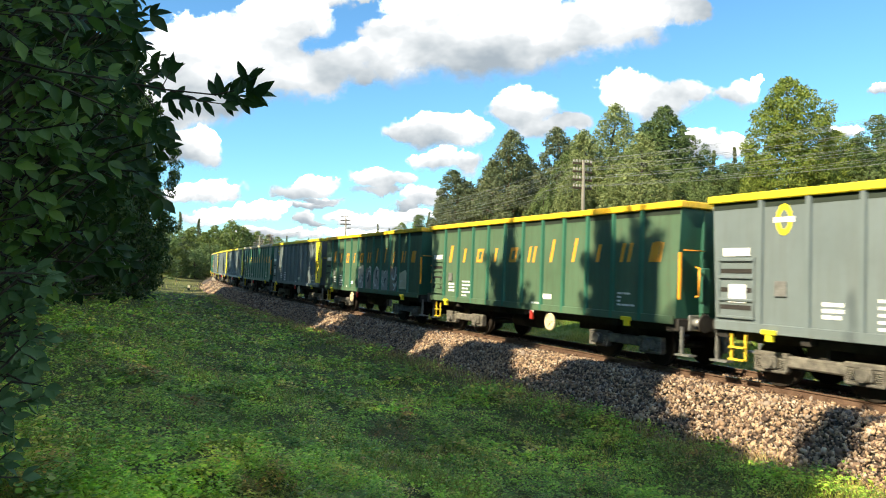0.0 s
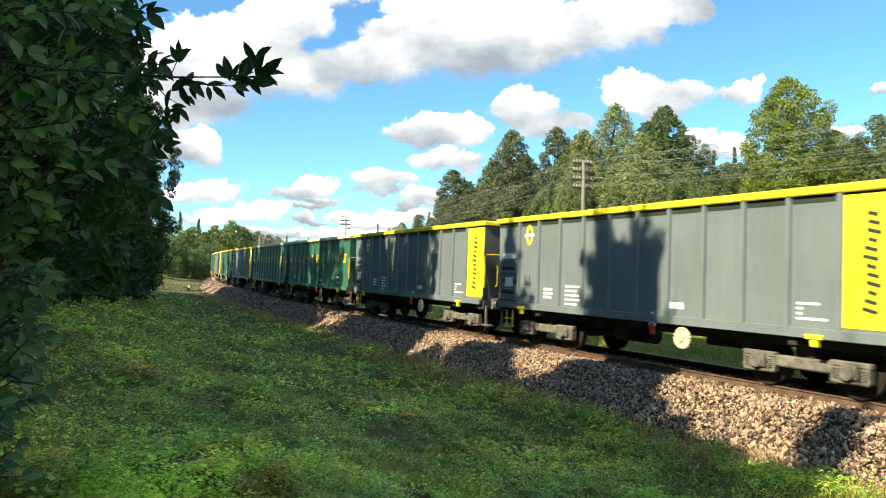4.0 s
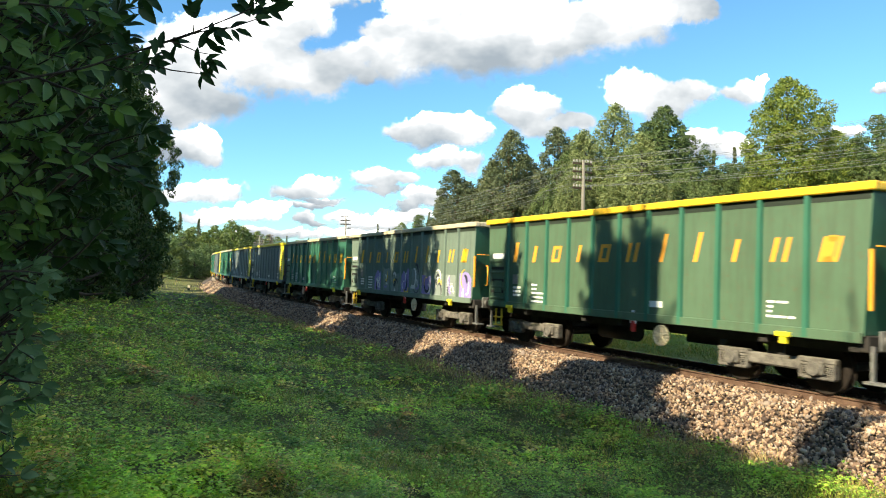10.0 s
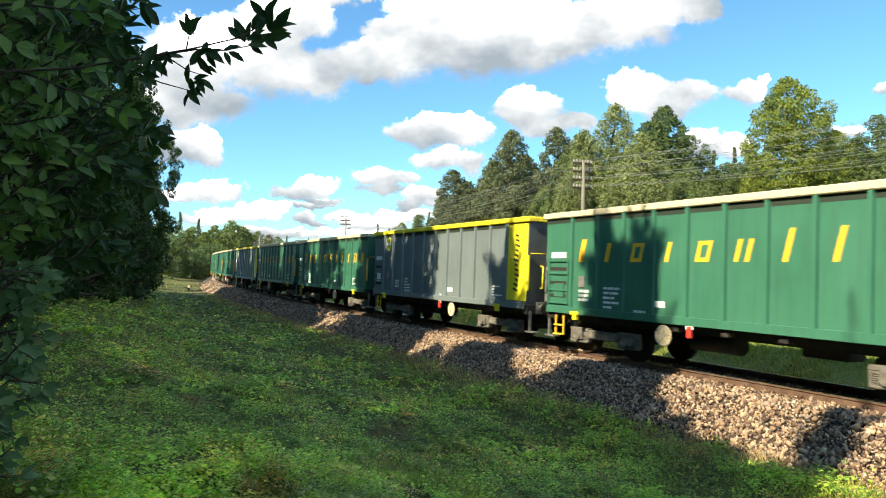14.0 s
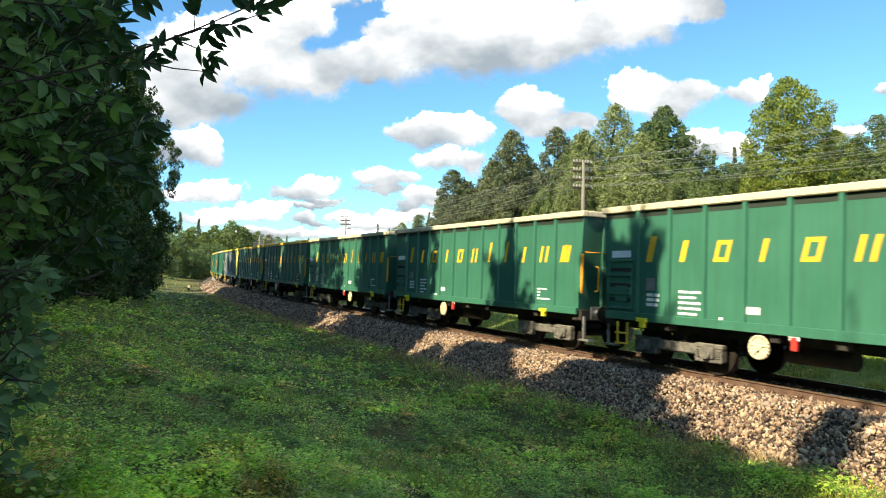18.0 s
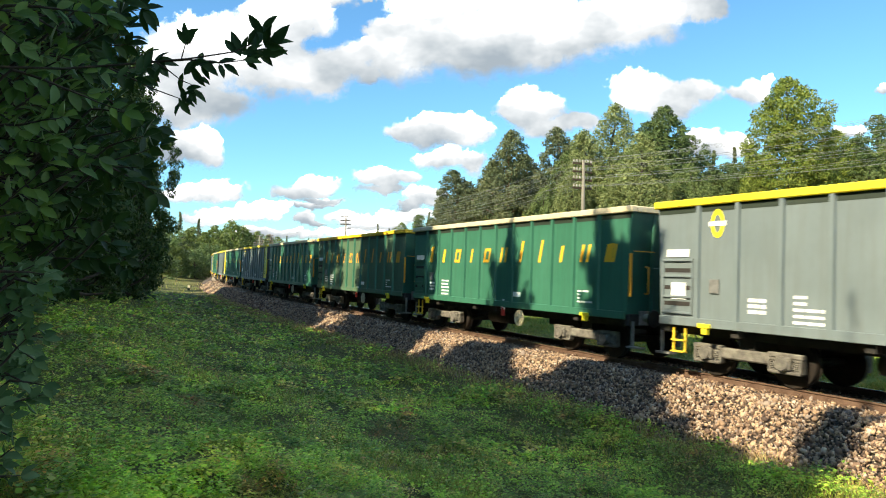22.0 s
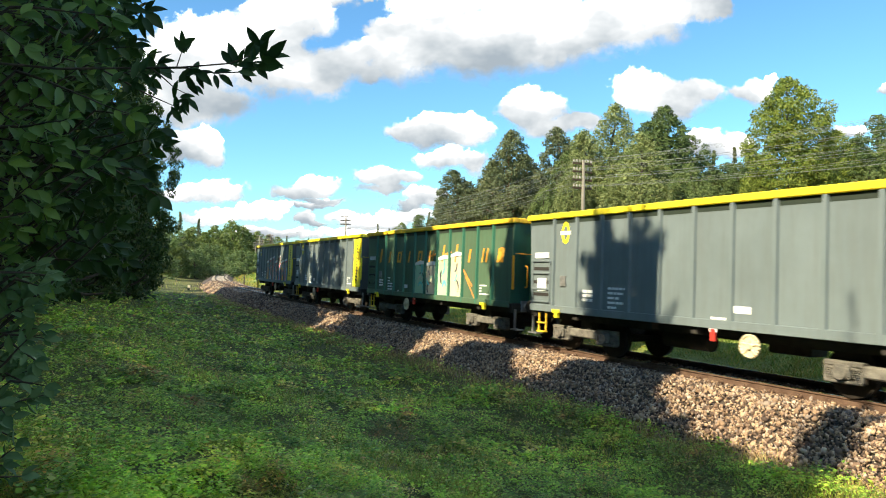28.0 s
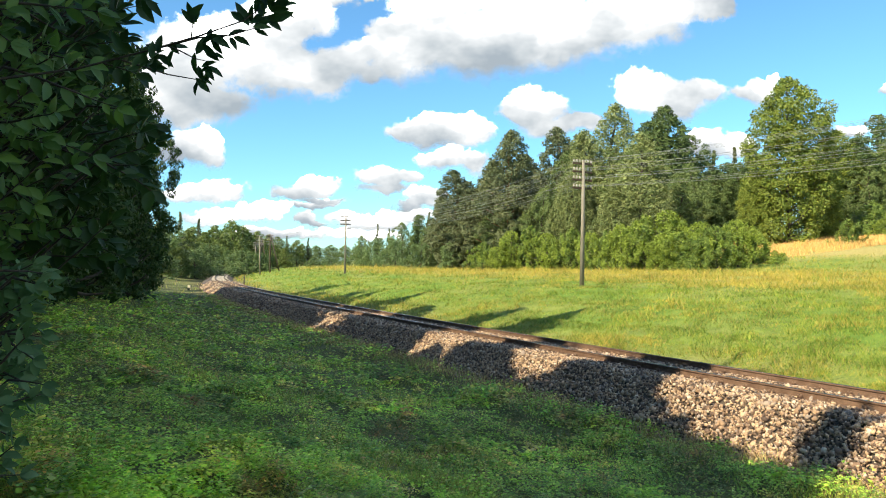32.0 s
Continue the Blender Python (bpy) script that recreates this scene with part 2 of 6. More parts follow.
M_CERAMIC = surface("dusty_white_ceramic", [(0.3, (0.36, 0.32, 0.26)), (0.7, (0.62, 0.58, 0.50))], 8, 0.25, 0, 0.0)
M_WIRE = surface("dull_wire", [(0.3, (0.22, 0.23, 0.23)), (0.7, (0.36, 0.36, 0.35))], 1, 0.5, 0.3, 0.0)
M_BARK = surface("grey_brown_bark", [(0.3, (0.045, 0.035, 0.026)), (0.7, (0.14, 0.11, 0.085))], 4, 0.95, 0, 0.6, 25, (1, 1, 0.3), 0.03)
M_PINEBARK = surface("orange_pine_bark", [(0.3, (0.12, 0.06, 0.03)), (0.7, (0.30, 0.16, 0.08))], 4, 0.95, 0, 0.6, 25, (1, 1, 0.3), 0.03)
M_TWIG = surface("dark_twig", [(0.3, (0.03, 0.024, 0.018)), (0.7, (0.08, 0.06, 0.045))], 20, 0.9, 0, 0.3)
M_LEAF_OAK = leafy("oak_leaves", (0.080, 0.122, 0.019), (0.268, 0.315, 0.047), 0.6, 0.16, tip=(0.375, 0.355, 0.067))
M_LEAF_BIRCH = leafy("birch_leaves", (0.100, 0.141, 0.052), (0.298, 0.324, 0.125), 0.6, 0.16)
M_LEAF_DARK = leafy("dark_alder_leaves", (0.040, 0.079, 0.024), (0.139, 0.185, 0.054), 0.6, 0.16)
# near-black leaves; the pale tip colour paints sun glints on a few of them
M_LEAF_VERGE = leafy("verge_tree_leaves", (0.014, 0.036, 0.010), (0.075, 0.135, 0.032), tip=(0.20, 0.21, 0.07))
M_LEAF_ROW = leafy("row_tree_leaves", (0.07, 0.12, 0.03), (0.21, 0.29, 0.08), 0.55, 0.5)
M_LEAF_ALDER = leafy("alder_leaves", (0.080, 0.121, 0.043), (0.223, 0.280, 0.093), 0.6, 0.16)
M_NEEDLE = leafy("pine_needles", (0.059, 0.093, 0.049), (0.182, 0.188, 0.086), 0.6, 0.15)
M_LEAF_FAR = leafy("far_wood_leaves", (0.075, 0.119, 0.041), (0.240, 0.294, 0.096))
M_LEAF_WILLOW = leafy("willow_leaves", (0.075, 0.125, 0.050), (0.213, 0.288, 0.125))
M_LEAF_SHRUB = leafy("shrub_leaves", (0.095, 0.15, 0.028), (0.38, 0.46, 0.075))
M_LEAF_HAZEL = leafy("hazel_leaves", (0.075, 0.13, 0.03), (0.28, 0.37, 0.085), tip=(0.50, 0.54, 0.12))
# one kind of leaf twice: shade is put into this colour, sunlight into the next
M_LEAF_NEAR_SHADE = leafy("near_shaded_leaves", (0.010, 0.028, 0.010), (0.055, 0.115, 0.03), 0.45, 0.3, (0.13, 0.22, 0.045))
M_LEAF_NEAR_LIT = leafy("near_sunlit_leaves", (0.042, 0.095, 0.032), (0.169, 0.306, 0.084), 0.42, 0.4, (0.316, 0.485, 0.095))
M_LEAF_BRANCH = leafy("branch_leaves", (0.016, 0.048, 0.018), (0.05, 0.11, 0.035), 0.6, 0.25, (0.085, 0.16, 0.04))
M_LEAF_SAPLING = leafy("sapling_leaves", (0.068, 0.149, 0.065), (0.174, 0.297, 0.140), 0.5, 0.3)
# ---- ground: one sheet that reaches the horizon ----
def graded(lo, hi, mid, fine, span, grow):
    a = [mid]
    step = fine
    while a[-1] < hi:
        step = fine if a[-1] < mid + span else step * grow
        a.append(a[-1] + step)
    b = [mid]
    step = fine
    while b[-1] > lo:
        step = fine if b[-1] > mid - span else step * grow
        b.append(b[-1] - step)
    return np.array(b[:0:-1] + a)


def ground_material():
    mt, nt, b, tc = start("meadow_and_verge")
    co = tc.outputs["Object"]
    geo = nt.nodes.new("ShaderNodeNewGeometry")
    big = noise_of(nt, co, 0.16, 5, 0.6)
    mid = noise_of(nt, co, 1.1, 5, 0.65)
    fine = noise_of(nt, co, 14, 4, 0.7)
    green = ramp(nt, mid, [(0.25, (0.08, 0.13, 0.025)), (0.5, (0.15, 0.25, 0.04)), (0.75, (0.24, 0.33, 0.055))])
    straw = ramp(nt, fine, [(0.3, (0.30, 0.26, 0.09)), (0.7, (0.50, 0.42, 0.16))])
    at = nt.nodes.new("ShaderNodeAttribute")
    at.attribute_name = "dry"
    dry = nt.nodes.new("ShaderNodeMath")
    dry.operation = "ADD"
    dry.use_clamp = True
    nt.links.new(at.outputs["Fac"], dry.inputs[0])
    sub = nt.nodes.new("ShaderNodeMath")
    sub.operation, sub.inputs[1].default_value = "MULTIPLY_ADD", 1.6
    sub.inputs[2].default_value = -0.85
    nt.links.new(big, sub.inputs[0])
    nt.links.new(sub.outputs[0], dry.inputs[1])
    c = mixc(nt, dry.outputs[0], green, straw)
    soil = nt.nodes.new("ShaderNodeAttribute")
    soil.attribute_name = "soil"
    earth = ramp(nt, fine, [(0.3, (0.06, 0.047, 0.028)), (0.7, (0.22, 0.17, 0.10))])
    c = mixc(nt, soil.outputs["Fac"], c, earth)
    c = mixc(nt, 0.5, c, ramp(nt, fine, [(0.3, (0.4, 0.4, 0.4)), (0.7, (1, 1, 1))]), "MULTIPLY")
    nt.links.new(c, b.inputs["Base Color"])
    b.inputs["Roughness"].default_value = 0.95
    b.inputs["Specular IOR Level"].default_value = 0.15
    bp = node(nt, "ShaderNodeBump", Strength=0.8, Distance=0.12)
    nt.links.new(fine, bp.inputs["Height"])
    nt.links.new(bp.outputs["Normal"], b.inputs["Normal"])
    return mt


def build_ground():
    gx = graded(-2600, 2600, -4, 0.6, 34, 1.11)
    gy = graded(-1200, 4200, 30, 0.6, 32, 1.11)
    X, Y = np.meshgrid(gx, gy)
    Z = ground_z(X, Y)
    o, s = offsets(X, Y)
    nx, ny = len(gx), len(gy)
    V = np.stack([X.ravel(), Y.ravel(), Z], 1).astype(np.float32)
    idx = np.arange(nx * ny).reshape(ny, nx)
    F = np.stack([idx[:-1, :-1], idx[:-1, 1:], idx[1:, 1:], idx[1:, :-1]], -1).reshape(-1, 4)
    me = bpy.data.meshes.new("ground")
    me.from_pydata(V.tolist(), [], F.tolist())
    me.polygons.foreach_set("use_smooth", [True] * len(me.polygons))
    dry = np.interp(o, [-2500, -90, -80, -48, -46, -34, -22, -16, -9, -5, -3, 3, 5, 9, 40], [0.1, 0.2, 0.95, 0.95, 0.35, 0.55, 0.62, 0.25, 0.12, 0.25, 0.5, 0.4, 0.15, 0.0, 0.0])
    dry = np.where((X.ravel() < 25) & (o < -45), 0.3, dry)
    soil = np.interp(o, [-4.2, -3.6, -3.0, 2.6, 3.1, 3.8, 12, 20], [0.0, 0.45, 1.0, 1.0, 0.9, 0.65, 0.6, 0.4])
    for nm, val in (("dry", dry), ("soil", soil)):
        a = me.attributes.new(nm, "FLOAT", "POINT")
        a.data.foreach_set("value", val.astype(np.float32))
    me.materials.append(ground_material())
    me.update()
    return tagged(new("ground", me), "rough grassy verge and sunlit meadow beside the railway", "ground", kind="structure")


ground = build_ground()


# ---- track ----
def sweep(name, s_values, profile, material, smooth=False, closed=True, up=True):
    """A profile of (offset, height) swept along the track."""
    k = len(profile)
    ph = radians(CANT)
    V, F = [], []
    for s in s_values:
        x, y, th = line(s)
        for o, z in profile:
            oo = o * math.cos(ph) - z * math.sin(ph) if up else o
            zz = o * math.sin(ph) + z * math.cos(ph) if up else z
            V.append((x - math.sin(th) * oo, y + math.cos(th) * oo, zz))
    n = len(s_values)
    for i in range(n - 1):
        for j in range(k if closed else k - 1):
            a, b = i * k + j, i * k + (j + 1) % k
            F.append((a, b, b + k, a + k))
    return mesh_of(name, V, F, material, smooth)


S_TRACK = sorted(set(np.concatenate([np.arange(-600, -40, 8.0), np.arange(-40, 200, 2.0), np.arange(200, 601, 8.0)]).tolist()))
# bed colour is darkened to paint the shade in the gaps between stones
M_BALLAST = surface("ballast_bed", [(0.3, (0.035, 0.026, 0.02)), (0.7, (0.11, 0.08, 0.058))], 3, 0.95, 0, 0.9, 22, None, 0.05)
ballast = tagged(new("ballast_bed", sweep("ballast_bed", S_TRACK, [(-3.1, -1.15), (-1.75, -0.26), (-1.35, -0.20), (1.35, -0.20), (1.75, -0.26), (3.35, -1.42)], M_BALLAST, True, False)),
                 "sloping bed of brown-grey crushed stone under the rails", "ballast", kind="structure")
track = thing("railway_track", Matrix(), "single rusty railway track on weathered sleepers", "railway track", kind="structure")


def rail_profile(c):
    w = [(0.075, -0.172), (0.075, -0.158), (0.014, -0.14), (0.010, -0.05), (0.036, -0.035), (0.036, -0.004)]
    return [(c - a, z) for a, z in w] + [(c + a, z) for a, z in reversed(w)]


for side, c in (("near", 0.7525), ("far", -0.7525)):
    rail = new("rail", sweep("rail", S_TRACK, rail_profile(c), M_RAIL))
    rail.parent = track
    head = new("rail_head", sweep("rail_head", S_TRACK, [(c - 0.034, -0.006), (c + 0.034, -0.006), (c + 0.026, 0.0), (c - 0.026, 0.0)], M_RAILTOP))
    head.parent = rail


def build_sleeper(bm):
    box(bm, -0.125, 0.125, -1.28, 1.28, -0.33, -0.175, 0.02)


def build_clip(bm):
    box(bm, -0.085, 0.085, -0.16, 0.16, -0.176, -0.158, 0.006)
    for sx in (-1, 1):
        box(bm, -0.05, 0.05, sx * 0.085 - 0.02, sx * 0.085 + 0.03, -0.16, -0.115, 0.01)
        tube(bm, (0.03, sx * 0.10, -0.16), (0.03, sx * 0.10, -0.085), 0.018, seg=6)
        tube(bm, (-0.03, sx * 0.10, -0.16), (-0.03, sx * 0.10, -0.085), 0.018, seg=6)


SLEEPERS = np.arange(-24.0, 155.0, 0.6)
for i, s in enumerate(SLEEPERS):
    m = track_matrix(s) @ pose(0, 0, random.uniform(-0.006, 0.004), 0, 0, random.uniform(-0.8, 0.8))
    sl = shared("sleeper", "sleeper", build_sleeper, M_SLEEPER, track, m)
    if s < 45:
        for side in (-1, 1):
            shared("rail_clip", "clip", build_clip, M_RAIL, sl, pose(0, side * 0.7525, 0))
rest = bmesh.new()
for s in np.concatenate([np.arange(-590, -24.3, 0.9), np.arange(155, 590, 0.9)]):
    b2 = bmesh.new()
    box(b2, -0.125, 0.125, -1.28, 1.28, -0.33, -0.175)
    b2.transform(track_matrix(s))
    merge(rest, b2)
tagged(part("sleepers_beyond", rest, M_SLEEPER, track), kind="stuff")


def rock_array(centers, size, rng):
    """Angular broken stones: squashed, turned octahedron-like lumps with cut tops."""
    n = len(centers)
    base = np.array([(1, 0.2, 0), (0.3, 1, 0.1), (-1, 0.1, -0.1), (-0.2, -1, 0.1), (0.35, 0.25, 0.8), (-0.4, 0.2, 0.75), (0.0, -0.45, 0.8), (0.1, 0.1, -0.8)])
    tri = np.array([(0, 1, 4), (1, 5, 4), (1, 2, 5), (2, 3, 6), (2, 6, 5), (3, 0, 6), (0, 4, 6), (4, 5, 6), (1, 0, 7), (2, 1, 7), (3, 2, 7), (0, 3, 7)])
    P = base[None] * (1 + rng.uniform(-0.35, 0.35, (n, 8, 3)))
    P = P * (size[:, None, None] * rng.uniform(0.7, 1.25, (n, 1, 3)) * np.array([1, 1, 0.85]))
    q = rng.normal(size=(n, 4))
    q /= np.linalg.norm(q, axis=1)[:, None]
    w, x, y, z = q.T
    R = np.stack([1 - 2 * (y * y + z * z), 2 * (x * y - z * w), 2 * (x * z + y * w), 2 * (x * y + z * w), 1 - 2 * (x * x + z * z), 2 * (y * z - x * w), 2 * (x * z - y * w), 2 * (y * z + x * w), 1 - 2 * (x * x + y * y)], 1).reshape(n, 3, 3)
    P = np.einsum("nij,nkj->nki", R, P) + centers[:, None, :]
    return P[:, tri].reshape(-1, 3, 3)


def stone_material():
    mt, nt, b, tc = start("crushed_stone")
    geo = nt.nodes.new("ShaderNodeNewGeometry")
    c = ramp(nt, geo.outputs["Random Per Island"], [(0.0, (0.060, 0.041, 0.032)), (0.3, (0.180, 0.114, 0.078)), (0.55, (0.384, 0.252, 0.156)), (0.78, (0.552, 0.396, 0.252)), (0.9, (0.300, 0.240, 0.204)), (1.0, (0.672, 0.552, 0.408))])
    c = mixc(nt, 0.4, c, ramp(nt, noise_of(nt, tc.outputs["Object"], 30, 4, 0.7), [(0.3, (0.5, 0.48, 0.45)), (0.7, (1, 1, 1))]), "MULTIPLY")
    c = mixc(nt, 0.35, c, ramp(nt, noise_of(nt, tc.outputs["Object"], 0.8, 4, 0.6), [(0.3, (0.45, 0.42, 0.40)), (0.65, (1, 1, 1))]), "MULTIPLY")
    nt.links.new(c, b.inputs["Base Color"])
    b.inputs["Roughness"].default_value = 0.9
    return mt


def build_stones():
    rng = np.random.default_rng(5)
    out = []
    ph = radians(CANT)
    for s0, s1, dens, sz in ((-13, 11, 820, 0.034), (11, 32, 420, 0.042), (32, 90, 110, 0.066)):
        for o0, o1, kind in ((1.28, 3.75, "slope"), (-1.2, 1.28, "bed"), (-2.2, -1.28, "bed")):
            n = int((s1 - s0) * (o1 - o0) * dens * (1.0 if kind == "slope" else 0.45))
            s, o = rng.uniform(s0, s1, n), rng.uniform(o0, o1, n)
            keep = rng.random(n) < np.clip((3.2 - o) / 0.7, 0, 1)
            s, o = s[keep], o[keep]
            z = np.interp(o, [-3.1, -1.75, -1.35, 1.35, 1.75, 3.35, 3.8], [-1.15, -0.26, -0.20, -0.20, -0.26, -1.42, -1.42])
            z = z + rng.uniform(-0.01, 0.05, len(z)) + 0.02 * (1 + np.sin(s * 2.1 + o * 3)) * (o > 1.3)
            oo, zz = o * math.cos(ph) - z * math.sin(ph), o * math.sin(ph) + z * math.cos(ph)
            x, y, th = line(s)
            C = np.stack([x - np.sin(th) * oo, y + np.cos(th) * oo, zz], 1)
            C[:, 2] = np.where(o > 2.3, np.maximum(C[:, 2], ground_z(C[:, 0], C[:, 1])), C[:, 2])
            out.append(rock_array(C, sz * np.exp(rng.normal(0, 0.28, len(s))), rng))
    tris = np.concatenate(out)
    # weld-free triangles would each be an island: index them by stone
    n = len(tris) // 12
    me = bpy.data.meshes.new("ballast_stones")
    V = tris.reshape(n, 36, 3)
    tri = np.array([(0, 1, 4), (1, 5, 4), (1, 2, 5), (2, 3, 6), (2, 6, 5), (3, 0, 6), (0, 4, 6), (4, 5, 6), (1, 0, 7), (2, 1, 7), (3, 2, 7), (0, 3, 7)])
    first = [int(np.argmax(tri.ravel() == v)) for v in range(8)]
    P = V[:, first].reshape(-1, 3)
    I = (np.arange(n)[:, None, None] * 8 + tri[None]).reshape(-1)
    me.vertices.add(len(P))
    me.vertices.foreach_set("co", P.astype(np.float32).ravel())
    me.loops.add(len(I))
    me.loops.foreach_set("vertex_index", I.astype(np.int32))
    me.polygons.add(len(I) // 3)
    me.polygons.foreach_set("loop_start", np.arange(0, len(I), 3, dtype=np.int32))
    me.materials.append(stone_material())
    me.update(calc_edges=True)
    return tagged(new("ballast_stones", me), "loose angular brown and grey ballast stones", "ballast", kind="stuff")


build_stones()
# ---- wagons: x runs forward, the camera's side is -y, z = 0 on the rails ----
HALF, TOP, LOW, WALL = 6.0, 3.55, 1.03, 1.40
POSTS = [-4.85 + 0.97 * i for i in range(11)]


def wall_shell(bm):
    """Open-topped body: side walls, sloping end walls and floor, all with thickness."""
    t = 0.06
    a, b = HALF, HALF - 0.13
    out_t, out_b = [(-a, -WALL), (a, -WALL), (a, WALL), (-a, WALL)], [(-b, -WALL), (b, -WALL), (b, WALL), (-b, WALL)]
    in_t = [(x - math.copysign(t, x), y - math.copysign(t, y)) for x, y in out_t]
    in_b = [(x - math.copysign(t, x), y - math.copysign(t, y)) for x, y in out_b]
    V = [(x, y, TOP) for x, y in out_t] + [(x, y, LOW + 0.1) for x, y in out_b] + [(x, y, TOP) for x, y in in_t] + [(x, y, LOW + 0.25) for x, y in in_b]
    F = [(12, 13, 14, 15), (7, 6, 5, 4)]
    for i in range(4):
        j = (i + 1) % 4
        F += [(4 + i, 4 + j, j, i), (i, j, 8 + j, 8 + i), (8 + i, 8 + j, 12 + j, 12 + i)]
    solid(bm, V, F)


def sill(bm):
    for sy in (-1, 1):
        box(bm, -HALF + 0.14, HALF - 0.14, sy * 1.43 - 0.03, sy * 1.43 + 0.03, LOW - 0.02, LOW + 0.16, 0.008)


def coping(bm):
    o, i, z0, z1 = 0.085, 0.10, TOP - 0.015, 3.69
    for sy in (-1, 1):
        box(bm, -HALF - 0.08, HALF + 0.08, min(sy * (WALL - i), sy * (WALL + o)), max(sy * (WALL - i), sy * (WALL + o)), z0, z1, 0.02)
    for sx in (-1, 1):
        box(bm, min(sx * (HALF - 0.1), sx * (HALF + 0.08)), max(sx * (HALF - 0.1), sx * (HALF + 0.08)), -WALL + 0.1, WALL - 0.1, z0 + 0.004, z1 - 0.004, 0.02)


def post(bm):
    # pressed side post, wider at the foot, bevelled face
    V = []
    for z, d, h in ((LOW, 0.062, 0.075), (LOW + 0.3, 0.062, 0.065), (TOP - 0.01, 0.062, 0.06)):
        V += [(-h, 0, z), (-h * 0.7, -d, z), (h * 0.7, -d, z), (h, 0, z)]
    F = [(0, 1, 2, 3), (11, 10, 9, 8)]
    for k in (0, 4):
        F += [(k, k + 4, k + 5, k + 1), (k + 1, k + 5, k + 6, k + 2), (k + 2, k + 6, k + 7, k + 3)]
    solid(bm, V, F)


def end_post(bm):
    box(bm, 0, 0.09, -0.05, 0.05, 1.15, TOP - 0.03, 0.012)


def underframe(bm):
    box(bm, -5.85, 5.85, -0.22, 0.22, 0.72, LOW + 0.1)
    for x in (-5.7, -3.95, -1.3, 0, 1.3, 3.95, 5.7):
        box(bm, x - 0.09, x + 0.09, -1.36, 1.36, 0.86, LOW + 0.1)
    for sy in (-1, 1):
        box(bm, -5.6, 5.6, sy * 1.1 - 0.06, sy * 1.1 + 0.06, 0.82, LOW + 0.1)
    box(bm, 0.5, 1.5, 0.3, 0.9, 0.5, 0.85, 0.04)
    tube(bm, (-1.6, -0.45, 0.62), (-0.3, -0.45, 0.62), 0.2, seg=12)


def headstock(bm):
    box(bm, -0.1, 0.1, -1.35, 1.35, 0.86, 1.14, 0.02)


def bogie_side(bm):
    # cast side frame: arched top bar dipping between two boxes
    box(bm, -1.25, 1.25, -0.07, 0.07, 0.52, 0.60, 0.015)
    box(bm, -0.55, 0.55, -0.09, 0.09, 0.40, 0.62, 0.03)
    for x in (-0.9, 0.9):
        box(bm, x - 0.36, x + 0.36, -0.09, 0.07, 0.56, 0.66, 0.02)
        box(bm, x - 0.35, x - 0.30, -0.08, 0.08, 0.30, 0.58, 0.01)
        box(bm, x + 0.30, x + 0.35, -0.08, 0.08, 0.30, 0.58, 0.01)


def axle_box(bm):
    box(bm, -0.15, 0.15, -0.14, 0.08, 0.34, 0.60, 0.03)
    tube(bm, (0, -0.19, 0.46), (0, -0.12, 0.46), 0.12, 0.13, 12)
    box(bm, -0.33, 0.33, -0.10, 0.06, 0.27, 0.33, 0.015)


def springs(bm):
    prof = []
    for k in range(6):
        z = 0.33 + k * 0.036
        prof += [(0.055, z), (0.08, z + 0.006), (0.08, z + 0.02), (0.055, z + 0.026)]
    lathe(bm, prof)


def wheel(bm):
    for y0, y1, r0, r1 in ((-0.07, 0.065, 0.46, 0.455), (0.065, 0.09, 0.487, 0.487)):
        tube(bm, (0, y0, 0.46), (0, y1, 0.46), r0, r1, 24)
    tube(bm, (0, -0.10, 0.46), (0, 0.1, 0.46), 0.14, seg=14)


def axle(bm):
    tube(bm, (0, -1.05, 0.46), (0, 1.05, 0.46), 0.085, seg=10)


def bolster(bm):
    box(bm, -0.2, 0.2, -1.0, 1.0, 0.5, 0.84, 0.03)
    for x in (-0.45, 0.45):
        box(bm, x - 0.05, x + 0.05, -0.95, 0.95, 0.33, 0.42, 0.01)


def buffer_stem(bm):
    tube(bm, (0, 0, 0), (0.24, 0, 0), 0.10, 0.095, 12)
    box(bm, -0.02, 0.03, -0.17, 0.17, -0.17, 0.17, 0.015)


def buffer_head(bm):
    tube(bm, (0.22, 0, 0), (0.30, 0, 0), 0.12, 0.21, 16)
    tube(bm, (0.30, 0, 0), (0.325, 0, 0), 0.21, 0.19, 16)


def coupling(bm):
    box(bm, 0, 0.25, -0.05, 0.05, 0.98, 1.06, 0.015)
    tube(bm, (0.25, 0, 1.0), (0.31, 0, 0.75), 0.025, seg=6)
    tube(bm, (0.31, -0.05, 0.75), (0.2, -0.05, 0.62), 0.02, seg=6)


def brake_wheel(bm):
    # spoked hand wheel in the plane of the side
    r, n = 0.21, 20
    pts = [(r * math.cos(2 * math.pi * i / n), 0, r * math.sin(2 * math.pi * i / n)) for i in range(n + 1)]
    pipe(bm, pts, 0.028, 6)
    for i in range(5):
        a = 2 * math.pi * i / 5 + 0.3
        tube(bm, (0, 0, 0), (r * math.cos(a), 0, r * math.sin(a)), 0.024, seg=5)
    tube(bm, (0, 0.04, 0), (0, -0.05, 0), 0.06, seg=10)
    tube(bm, (0, 0.012, 0), (0, 0.0, 0), 0.195, seg=20)


def step_irons(bm):
    for x in (-0.16, 0.16):
        box(bm, x - 0.02, x + 0.02, -0.02, 0.02, -0.5, 0.0)
    for z in (-0.5, -0.26):
        box(bm, -0.17, 0.17, -0.09, 0.05, z - 0.015, z + 0.015)


